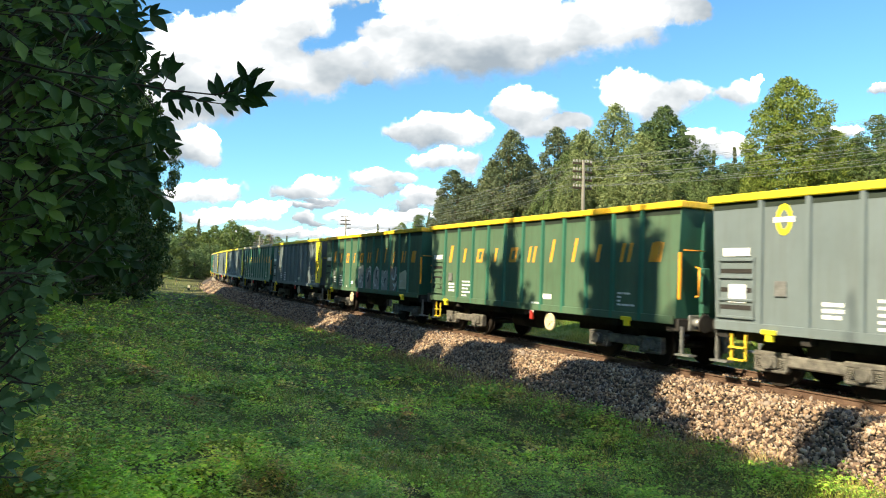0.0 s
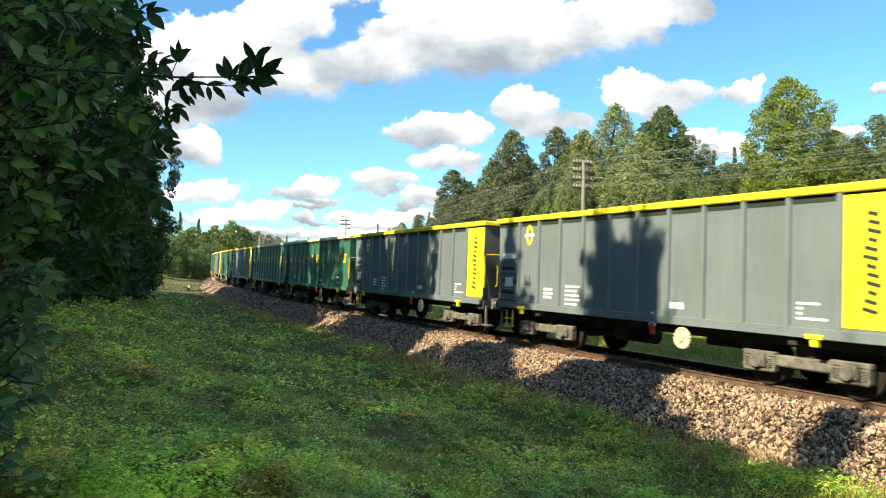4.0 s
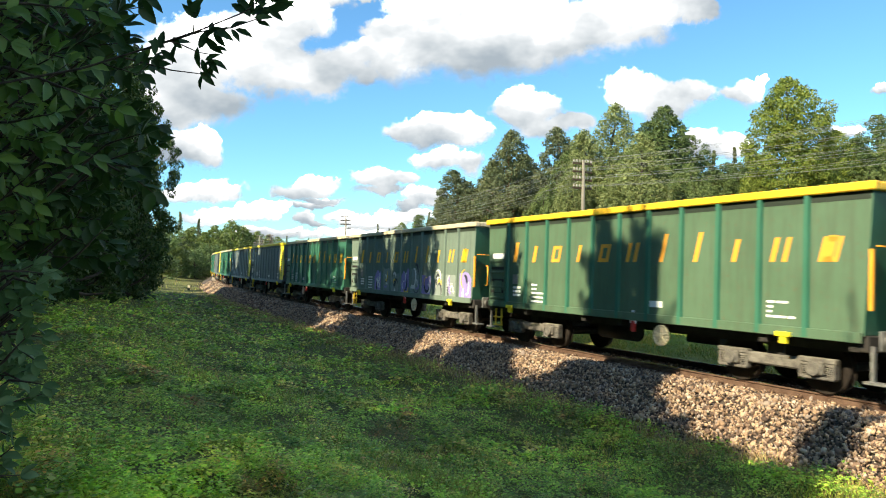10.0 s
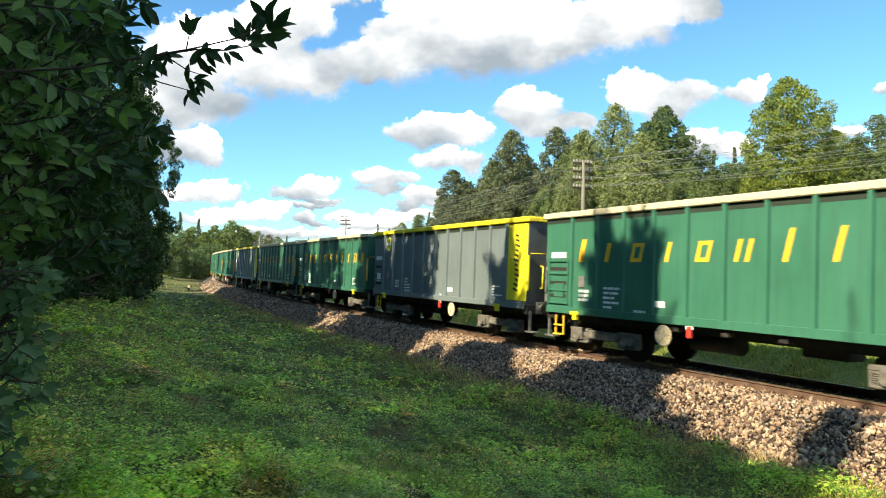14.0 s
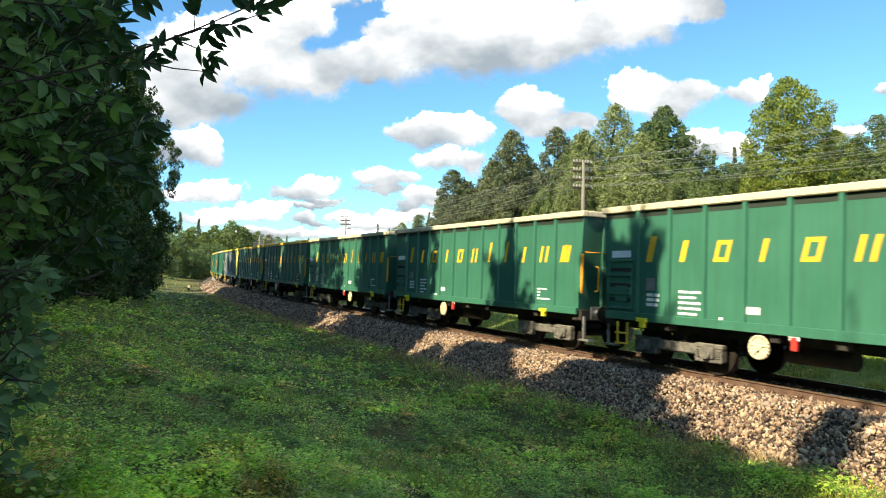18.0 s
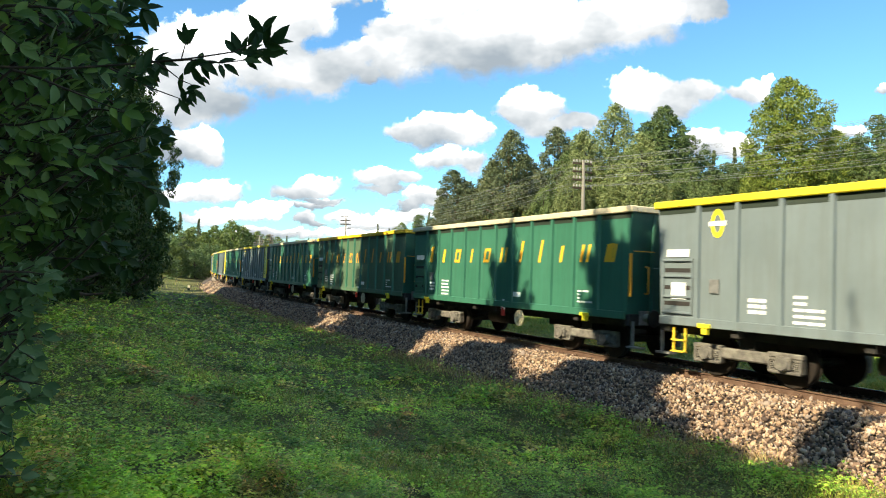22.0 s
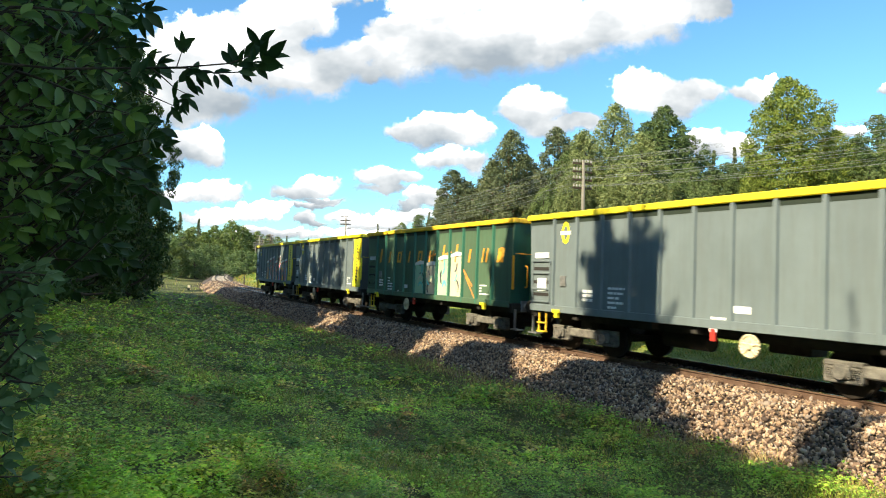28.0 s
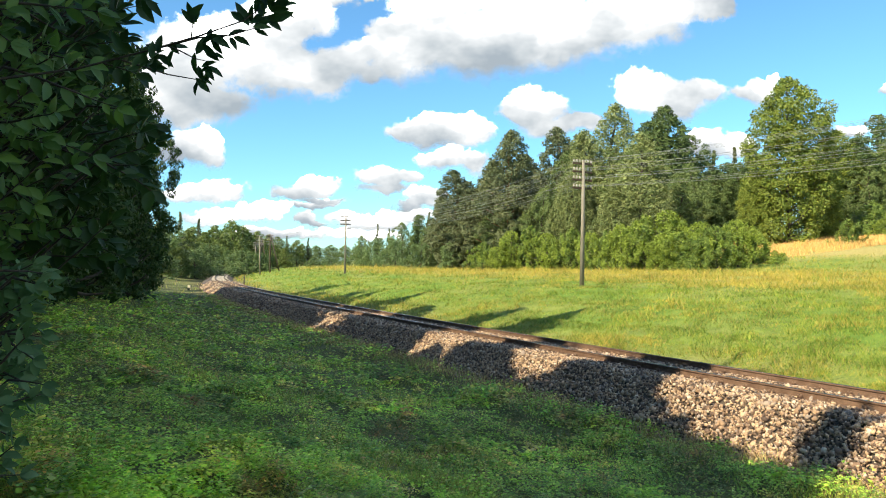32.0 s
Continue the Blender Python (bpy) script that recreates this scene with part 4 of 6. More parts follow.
bpy.context.view_layer.update()
for a, b in zip(POLE_OBS[:-1], POLE_OBS[1:]):
    for i in range(4):
        for j, q in enumerate((-0.64, -0.42, -0.2, 0.2, 0.42, 0.64)):
            if (i * 6 + j) % 5 == 3:
                continue
            p0 = a.matrix_basis @ Vector((q, 0.11, 8.05 - 0.52 * i))
            p1 = b.matrix_basis @ Vector((q, 0.11, 8.05 - 0.52 * i))
            wire_bm, pts = bmesh.new(), []
            for n in range(13):
                u = n / 12
                v = p0.lerp(p1, u)
                v.z -= (1.05 + 0.12 * math.sin(i * 3 + q * 9)) * 4 * u * (1 - u)
                pts.append(v)
            poly_tube(wire_bm, pts, [0.005] * 13, 4)
            me = bpy.data.meshes.new("telegraph_wire")
            wire_bm.to_mesh(me)
            wire_bm.free()
            me.materials.append(M_WIRE)
            tagged(new("telegraph_wire", me), "thin sagging wire between two telegraph poles", "wire", "telegraph wires")


# braced double pole at the far bend
def braced_pole(px, d, top):
    x, y = (px - 784) / 1234.7 * d, d
    z = gz(x, y)
    h = EYE_H + (466 - top) / 1234.7 * d - z
    p = thing("braced_pole", pose(x, y, z - 0.1), "dark wooden double telegraph pole with a slanting brace", "telegraph pole", "telegraph line")
    part("pole", tube_mesh((0, 0, 0), (0, 0, h), 0.16), M_ARM, p)
    part("brace", tube_mesh((2.0, 0.4, 0), (0.15, 0, h - 0.5), 0.14), M_ARM, p)
    for i in range(3):
        bm = bmesh.new()
        box(bm, -0.75, 0.75, -0.06, 0.06, -0.06, 0.06, 0.01)
        arm = part("cross_arm", bm, M_ARM, p, "", pose(0, -0.2, h - 0.3 - 0.55 * i))
        for q in (-0.6, -0.2, 0.2, 0.6):
            shared("insulator", "insul", insulator, M_CERAMIC, arm, pose(q, 0, 0.06))


def tube_mesh(a, b, r):
    bm = bmesh.new()
    tube(bm, a, b, r, r * 0.75, 10)
    return bm


braced_pole(478, 152, 414)
braced_pole(462, 172, 424)


def marker_stone():
    x, y, th = line(76.0, 4.6)
    m = thing("distance_marker", pose(float(x), float(y), gz(float(x), float(y)) - 0.05), "small white-painted distance marker beside the line", "marker")
    bm = bmesh.new()
    box(bm, -0.17, 0.17, -0.12, 0.12, 0, 0.65, 0.03)
    part("post", bm, M_COPING_W, m)
    bm = bmesh.new()
    box(bm, -0.15, 0.15, -0.126, -0.121, 0.05, 0.28, 0.001)
    part("dark_band", bm, M_MARK_AND_SHADE, m, "dark painted foot band")


marker_stone()
x, y = (432 - 784) / 1234.7 * 98, 98.0
post = thing("boundary_post", pose(x, y, gz(x, y) - 0.1, 0, 2, 20), "short dark wooden post at the meadow's edge", "post")
part("shaft", tube_mesh((0, 0, 0), (0, 0, 1.5), 0.10), M_ARM, post)
# ---- trees ----
def leaf_array(centers, radii, count, size, rng, flat=0.6, bias=0.35):
    """Leaf sprays round clump centres: folded diamonds, denser towards each clump's skin."""
    centers, radii = np.asarray(centers, float), np.asarray(radii, float)
    vol = radii[:, 0] * radii[:, 1] + radii[:, 2] * radii[:, 0]
    pick = rng.choice(len(centers), count, p=vol / vol.sum())
    d = rng.normal(size=(count, 3))
    d /= np.linalg.norm(d, axis=1)[:, None]
    r = rng.uniform(0.35, 1.0, count) ** 0.6
    C = centers[pick] + d * radii[pick] * r[:, None]
    nrm = d * bias + rng.normal(size=(count, 3)) * 0.5 + np.array([0, 0, flat])
    nrm /= np.linalg.norm(nrm, axis=1)[:, None]
    t = np.cross(nrm, rng.normal(size=(count, 3)))
    t /= np.linalg.norm(t, axis=1)[:, None]
    b = np.cross(nrm, t)
    sz = size * rng.uniform(0.6, 1.35, count)[:, None]
    drop = nrm * sz * 0.15
    return np.stack([C - t * sz, C - b * sz * 0.5 - drop, C + t * sz, C + b * sz * 0.5 - drop], 1)


TREES = {}


def profile_at(u, shape):
    """Crown radius as a share of the spread at relative height u, for each habit."""
    knots = {"round": ((0, 0.50), (0.15, 0.82), (0.40, 1.0), (0.65, 0.92), (0.85, 0.62), (1, 0.15)),
             "tall": ((0, 0.62), (0.20, 0.95), (0.45, 1.0), (0.70, 0.72), (0.90, 0.36), (1, 0.08)),
             "cone": ((0, 0.88), (0.15, 1.0), (0.45, 0.90), (0.72, 0.66), (0.90, 0.36), (1, 0.10)),
             "slim": ((0, 0.95), (0.10, 1.0), (0.50, 0.58), (0.80, 0.24), (1, 0.02)),
             "low": ((0, 0.85), (0.25, 1.0), (0.55, 0.95), (0.80, 0.65), (1, 0.2))}[shape]
    return float(np.interp(u, [k[0] for k in knots], [k[1] for k in knots]))


def tree_proto(key, height, spread, material, count, leaf, low=0.15, seed=1, n=70, clump=0.26, shape="round", stem=0.02, flat=0.75, inner=0.16, bark=None, ragged=0.16):
    """Prototype meshes of a tree: trunk with limbs out to every second clump, and the leaf clumps of its crown."""
    rng = np.random.default_rng(seed)
    bm = bmesh.new()
    k = 7
    r0 = height * stem + 0.015
    pts = [Vector((0, 0, -0.3))] + [Vector((rng.uniform(-1, 1) * 0.02 * height * i / k, rng.uniform(-1, 1) * 0.02 * height * i / k, 0.97 * height * i / k)) for i in range(1, k + 1)]
    for i in range(k):
        tube(bm, pts[i], pts[i + 1], r0 * (1 - 0.9 * i / k), r0 * (1 - 0.9 * (i + 1) / k), 8, False)

    def axis(z):
        f = min(max(z / (0.97 * height) * k, 0), k - 0.001)
        i = int(f)
        return pts[i].lerp(pts[i + 1], f - i)
    C, R = [], []
    # few big lobes push the outline out and in
    lobes = [(rng.uniform(0, 2 * math.pi), rng.uniform(0, 1), rng.uniform(-1, 1)) for _ in range(9)]
    for j in range(n):
        u = ((j + rng.uniform(0, 1)) / n) ** 0.85
        az = j * 2.39996 + rng.uniform(-0.4, 0.4)
        bulge = 1 + ragged * sum(w * math.exp(-((u - lu) / 0.16) ** 2) * max(0.0, math.cos(az - la)) for la, lu, w in lobes) * 1.6
        rad = spread * profile_at(u, shape) * bulge
        cr = spread * clump * rng.uniform(0.6, 1.15) * (0.45 + 0.55 * profile_at(u, shape))
        out = max(0.0, rad - cr * 0.75) * rng.uniform(0.82, 1.06)
        z = height * (low + (1 - low) * u) - cr * 0.5
        c = axis(z) + Vector((math.cos(az) * out, math.sin(az) * out, 0))
        C.append(tuple(c)), R.append((cr, cr, cr * flat))
        if j % 2 == 0 and out > 0.1:
            a = axis(max(0.05 * height, z - out * 0.55))
            mid = a.lerp(c, 0.55) + Vector((0, 0, -0.06 * out))
            rr = max(0.012, r0 * (1 - 0.85 * u) * 0.35)
            tube(bm, a, mid, rr, rr * 0.6, 5, False)
            tube(bm, mid, c, rr * 0.6, rr * 0.2, 5, False)
    trunk = bpy.data.meshes.new("trunk")
    bm.to_mesh(trunk)
    bm.free()
    trunk.materials.append(bark or M_BARK)
    # loose inner foliage behind the outer clumps
    C2, R2 = [], []
    for j in range(12 if inner else 0):
        u = (j + 0.5) / 12
        r = max(0.1, spread * profile_at(u, shape) * 0.55)
        C2.append(tuple(axis(height * (low + (1 - low) * u)))), R2.append((r, r, r * 0.8))
    V = leaf_array(C, R, int(count * (1 - inner)), leaf, rng, 0.45, 0.75)
    if inner:
        V = np.concatenate([V, leaf_array(C2, R2, int(count * inner), leaf * 1.4, rng, 0.3, 0.3)])
    TREES[key] = (trunk, poly_array("crown", V, 4, material), height)


def plant(key, x, y, height, turn=0.0, label="", category="tree", group="", wide=1.0, sink=0.1, lean=0.0):
    trunk, crown, h = TREES[key]
    f = height / h
    ob = new("shrub" if category == "shrub" else "tree")
    ob.matrix_basis = pose(x, y, gz(x, y) - sink, 0, lean, 0) @ pose(0, 0, 0, 0, 0, turn) @ Matrix.Diagonal((f * wide, f * wide, f, 1))
    tagged(ob, label, category, group)
    place("trunk", trunk, ob)
    place("crown", crown, ob)
    return ob


tree_proto("oak", 20, 5.6, M_LEAF_OAK, 40000, 0.15, 0.03, 11, 150, 0.235, "round", flat=0.85, inner=0.18, ragged=0.28)
tree_proto("birch", 17, 3.9, M_LEAF_BIRCH, 24000, 0.125, 0.03, 12, 120, 0.25, "tall", flat=1.15, inner=0.2, ragged=0.42)
tree_proto("alder", 16, 3.9, M_LEAF_ALDER, 21000, 0.13, 0.03, 13, 110, 0.225, "tall", flat=1.0, inner=0.12, ragged=0.40)
tree_proto("dark_alder", 17, 4.6, M_LEAF_DARK, 24000, 0.14, 0.03, 14, 120, 0.215, "round", inner=0.14, ragged=0.36)
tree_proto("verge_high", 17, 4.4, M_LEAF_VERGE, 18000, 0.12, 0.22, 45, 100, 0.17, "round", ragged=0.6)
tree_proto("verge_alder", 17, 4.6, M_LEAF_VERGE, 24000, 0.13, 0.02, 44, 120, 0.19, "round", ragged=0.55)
tree_proto("shrub", 4, 2.2, M_LEAF_SHRUB, 7500, 0.085, 0.02, 15, 70, 0.16, "low", flat=1.5, inner=0.12, ragged=1.1)
tree_proto("hazel", 4, 1.9, M_LEAF_HAZEL, 6500, 0.085, 0.02, 19, 60, 0.17, "cone", flat=1.7, inner=0.12, ragged=1.2)
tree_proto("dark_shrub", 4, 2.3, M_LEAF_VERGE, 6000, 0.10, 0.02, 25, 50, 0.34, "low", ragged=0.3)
tree_proto("willow", 6, 3.2, M_LEAF_WILLOW, 6500, 0.12, 0.02, 16, 80, 0.17, "low", flat=1.3, ragged=0.8)
tree_proto("pine", 18, 4.0, M_NEEDLE, 26000, 0.14, 0.03, 17, 130, 0.27, "cone", flat=0.75, inner=0.14, bark=M_PINEBARK, ragged=0.42)
tree_proto("spruce", 20, 3.2, M_NEEDLE, 9000, 0.20, 0.02, 18, 90, 0.22, "slim", flat=0.5, ragged=0.3)
tree_proto("far_alder", 16, 4.4, M_LEAF_FAR, 5200, 0.27, 0.02, 26, 60, 0.30, "tall")
tree_proto("far_dark", 17, 4.8, M_LEAF_FAR, 5200, 0.27, 0.02, 27, 60, 0.30, "round")


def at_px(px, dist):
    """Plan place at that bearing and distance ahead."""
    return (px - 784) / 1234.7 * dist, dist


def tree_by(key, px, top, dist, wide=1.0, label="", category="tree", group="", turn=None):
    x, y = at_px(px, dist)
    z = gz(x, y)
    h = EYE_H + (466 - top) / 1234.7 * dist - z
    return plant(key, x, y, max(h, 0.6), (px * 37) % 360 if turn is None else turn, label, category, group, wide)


W = "wood behind the meadow"
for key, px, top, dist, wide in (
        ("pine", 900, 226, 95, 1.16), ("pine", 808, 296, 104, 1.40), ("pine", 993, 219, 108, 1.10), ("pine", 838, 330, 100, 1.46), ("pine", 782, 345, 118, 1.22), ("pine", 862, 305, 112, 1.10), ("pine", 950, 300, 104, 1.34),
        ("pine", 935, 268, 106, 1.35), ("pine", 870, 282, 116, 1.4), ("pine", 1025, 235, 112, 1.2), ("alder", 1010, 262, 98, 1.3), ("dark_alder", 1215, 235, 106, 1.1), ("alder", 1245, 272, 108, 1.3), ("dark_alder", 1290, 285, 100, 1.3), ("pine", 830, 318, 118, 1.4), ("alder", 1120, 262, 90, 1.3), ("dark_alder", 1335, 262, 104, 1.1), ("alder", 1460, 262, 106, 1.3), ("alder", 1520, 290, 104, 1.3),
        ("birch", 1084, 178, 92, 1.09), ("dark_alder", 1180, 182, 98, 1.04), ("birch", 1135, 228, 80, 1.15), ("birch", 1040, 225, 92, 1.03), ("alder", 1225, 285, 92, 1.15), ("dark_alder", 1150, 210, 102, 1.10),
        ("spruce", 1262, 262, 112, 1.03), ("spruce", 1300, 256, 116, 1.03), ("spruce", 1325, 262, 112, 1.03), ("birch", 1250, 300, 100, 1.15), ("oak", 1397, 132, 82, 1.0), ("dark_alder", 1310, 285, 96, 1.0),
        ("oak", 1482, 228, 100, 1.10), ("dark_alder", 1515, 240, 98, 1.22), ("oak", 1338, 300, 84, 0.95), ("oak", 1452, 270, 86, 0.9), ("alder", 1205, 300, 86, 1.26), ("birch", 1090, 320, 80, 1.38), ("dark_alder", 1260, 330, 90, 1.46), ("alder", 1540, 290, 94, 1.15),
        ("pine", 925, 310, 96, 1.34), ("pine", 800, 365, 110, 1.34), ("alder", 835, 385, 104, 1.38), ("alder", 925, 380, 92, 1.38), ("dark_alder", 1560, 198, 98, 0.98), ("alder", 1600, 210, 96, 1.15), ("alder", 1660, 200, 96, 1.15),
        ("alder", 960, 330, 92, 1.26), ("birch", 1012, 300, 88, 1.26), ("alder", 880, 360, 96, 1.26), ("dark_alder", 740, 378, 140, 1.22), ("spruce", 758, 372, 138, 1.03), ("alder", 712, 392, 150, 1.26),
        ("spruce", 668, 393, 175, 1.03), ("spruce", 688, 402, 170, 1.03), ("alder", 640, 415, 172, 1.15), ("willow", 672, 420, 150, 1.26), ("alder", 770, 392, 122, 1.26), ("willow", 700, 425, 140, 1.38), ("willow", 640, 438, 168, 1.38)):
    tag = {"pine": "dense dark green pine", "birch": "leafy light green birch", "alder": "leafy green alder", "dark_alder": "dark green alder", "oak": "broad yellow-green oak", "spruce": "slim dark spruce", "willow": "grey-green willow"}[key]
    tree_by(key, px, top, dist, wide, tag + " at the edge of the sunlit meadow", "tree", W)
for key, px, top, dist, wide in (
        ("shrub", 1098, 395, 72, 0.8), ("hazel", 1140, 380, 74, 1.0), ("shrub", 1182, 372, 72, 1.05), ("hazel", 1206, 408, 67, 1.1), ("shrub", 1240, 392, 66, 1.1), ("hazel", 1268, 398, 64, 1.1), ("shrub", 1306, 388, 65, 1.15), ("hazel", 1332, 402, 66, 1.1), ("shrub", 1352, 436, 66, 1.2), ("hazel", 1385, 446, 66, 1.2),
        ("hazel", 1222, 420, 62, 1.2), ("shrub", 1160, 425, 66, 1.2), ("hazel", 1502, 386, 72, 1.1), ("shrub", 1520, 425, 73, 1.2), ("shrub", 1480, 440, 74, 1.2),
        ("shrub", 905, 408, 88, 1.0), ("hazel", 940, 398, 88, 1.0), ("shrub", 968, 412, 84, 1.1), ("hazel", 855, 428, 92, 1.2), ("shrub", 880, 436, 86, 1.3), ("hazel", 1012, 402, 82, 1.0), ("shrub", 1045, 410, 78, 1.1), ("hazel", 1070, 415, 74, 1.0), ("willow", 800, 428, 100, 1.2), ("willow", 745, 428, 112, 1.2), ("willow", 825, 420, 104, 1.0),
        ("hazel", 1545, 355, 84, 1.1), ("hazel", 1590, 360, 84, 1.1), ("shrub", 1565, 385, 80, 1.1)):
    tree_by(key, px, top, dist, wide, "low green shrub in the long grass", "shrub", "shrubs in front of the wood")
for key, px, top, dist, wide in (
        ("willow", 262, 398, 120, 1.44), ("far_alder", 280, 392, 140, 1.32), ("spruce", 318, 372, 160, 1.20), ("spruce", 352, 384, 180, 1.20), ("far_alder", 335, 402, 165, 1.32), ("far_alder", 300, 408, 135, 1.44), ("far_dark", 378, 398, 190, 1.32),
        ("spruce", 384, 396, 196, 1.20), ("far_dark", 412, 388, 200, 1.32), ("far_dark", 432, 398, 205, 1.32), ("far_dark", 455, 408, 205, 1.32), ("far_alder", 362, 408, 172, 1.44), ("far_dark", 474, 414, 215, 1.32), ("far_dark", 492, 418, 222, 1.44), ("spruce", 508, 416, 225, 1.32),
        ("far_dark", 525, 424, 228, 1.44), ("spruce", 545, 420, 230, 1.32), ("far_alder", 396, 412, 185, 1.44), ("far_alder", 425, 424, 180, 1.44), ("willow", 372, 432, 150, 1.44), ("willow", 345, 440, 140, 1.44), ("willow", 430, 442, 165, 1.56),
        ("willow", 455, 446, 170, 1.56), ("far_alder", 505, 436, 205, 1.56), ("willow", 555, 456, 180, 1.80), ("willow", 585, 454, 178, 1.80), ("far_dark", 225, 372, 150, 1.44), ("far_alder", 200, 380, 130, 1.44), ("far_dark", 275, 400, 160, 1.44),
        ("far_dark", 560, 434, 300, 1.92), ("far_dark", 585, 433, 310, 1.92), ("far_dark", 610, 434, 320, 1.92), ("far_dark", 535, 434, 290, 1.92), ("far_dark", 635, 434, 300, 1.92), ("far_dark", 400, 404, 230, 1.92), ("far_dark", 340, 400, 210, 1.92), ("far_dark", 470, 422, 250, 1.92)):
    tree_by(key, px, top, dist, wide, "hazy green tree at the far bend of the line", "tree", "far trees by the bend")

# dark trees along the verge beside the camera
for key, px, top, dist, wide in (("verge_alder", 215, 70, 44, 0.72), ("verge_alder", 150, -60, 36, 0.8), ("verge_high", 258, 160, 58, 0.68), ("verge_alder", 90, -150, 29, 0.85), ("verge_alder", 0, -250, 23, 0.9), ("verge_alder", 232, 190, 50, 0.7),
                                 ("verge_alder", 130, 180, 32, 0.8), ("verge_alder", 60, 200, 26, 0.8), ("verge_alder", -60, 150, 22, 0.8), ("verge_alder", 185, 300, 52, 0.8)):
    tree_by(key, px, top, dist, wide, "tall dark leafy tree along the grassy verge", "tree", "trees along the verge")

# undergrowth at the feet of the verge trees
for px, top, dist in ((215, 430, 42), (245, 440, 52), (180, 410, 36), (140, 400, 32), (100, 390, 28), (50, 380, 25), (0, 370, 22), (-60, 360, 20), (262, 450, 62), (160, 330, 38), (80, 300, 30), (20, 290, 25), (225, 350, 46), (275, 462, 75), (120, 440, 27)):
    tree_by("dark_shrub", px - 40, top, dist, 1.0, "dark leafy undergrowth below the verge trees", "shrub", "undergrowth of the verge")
# the row of trees goes on further along
for x, y, h in ((-44, 33, 15), (-52, 46, 16), (-62, 58, 16), (-58, 36, 15)):
    plant("dark_alder", x, y, h, x * 31, "tall dark leafy tree along the grassy verge", "tree", "trees along the verge", 1.0)

# tall trees between the sun and the line


def shoot_tree(key, height, reach, count, leaf, low, seed, shoots):
    """A young tree of steep leafy shoots that end in points."""
    rng = np.random.default_rng(seed)
    bm = bmesh.new()
    tube(bm, (0, 0, -0.3), (0, 0, height * 0.95), 0.05, 0.012, 7, False)
    C, R = [], []
    for j in range(shoots):
        u = (j + 0.5) / shoots
        z, az = height * (low + (0.92 - low) * u), j * 2.4 + rng.uniform(-0.4, 0.4)
        ln = reach * (1.25 - 0.75 * u) * rng.uniform(0.75, 1.2)
        a, way = Vector((0, 0, z - 0.3 * ln)), Vector((math.cos(az) * 0.8, math.sin(az) * 0.8, rng.uniform(0.45, 0.95)))
        tube(bm, a, a + way * ln, 0.02, 0.006, 5, False)
        for k in range(7):
            f = (k + 0.6) / 7
            c = a + way * ln * f + Vector(rng.normal(0, 0.03, 3))
            r = reach * 0.22 * (1.05 - 0.85 * f)
            C.append(tuple(c)), R.append((r, r, r * 1.5))
    for k in range(9):
        f = k / 8
        C.append((0, 0, height * (low + (1 - low) * f))), R.append((reach * 0.34 * (1 - 0.75 * f),) * 2 + (height * 0.09,))
    trunk = bpy.data.meshes.new("trunk")
    bm.to_mesh(trunk)
    bm.free()
    trunk.materials.append(M_BARK)
    TREES[key] = (trunk, poly_array("crown", leaf_array(C, R, count, leaf, rng, 0.3, 0.3), 4, M_LEAF_ALDER), height)


tree_proto("screen", 10.6, 2.5, M_LEAF_ROW, 15000, 0.15, 0.04, 33, 90, 0.30, "low", 0.010, 1.1, 0.25, None, 0.25)
shoot_tree("leader", 15, 2.4, 17000, 0.12, 0.30, 36, 40)
shoot_tree("spire", 15, 2.2, 15000, 0.12, 0.26, 37, 34)
B = "tall trees that shade the verge"


def shade_tree(key, along, top, wide, back=0.0):
    """A tree of the row that stands between the sun and the line, counted along the row."""
    x, y = -10.0 - 0.456 * along - 0.89 * back, 10.0 + 0.89 * along - 0.456 * back
    plant(key, x, y, top - gz(x, y), along * 50, "tall slender leafy tree at the edge of the verge", "tree", B, wide)


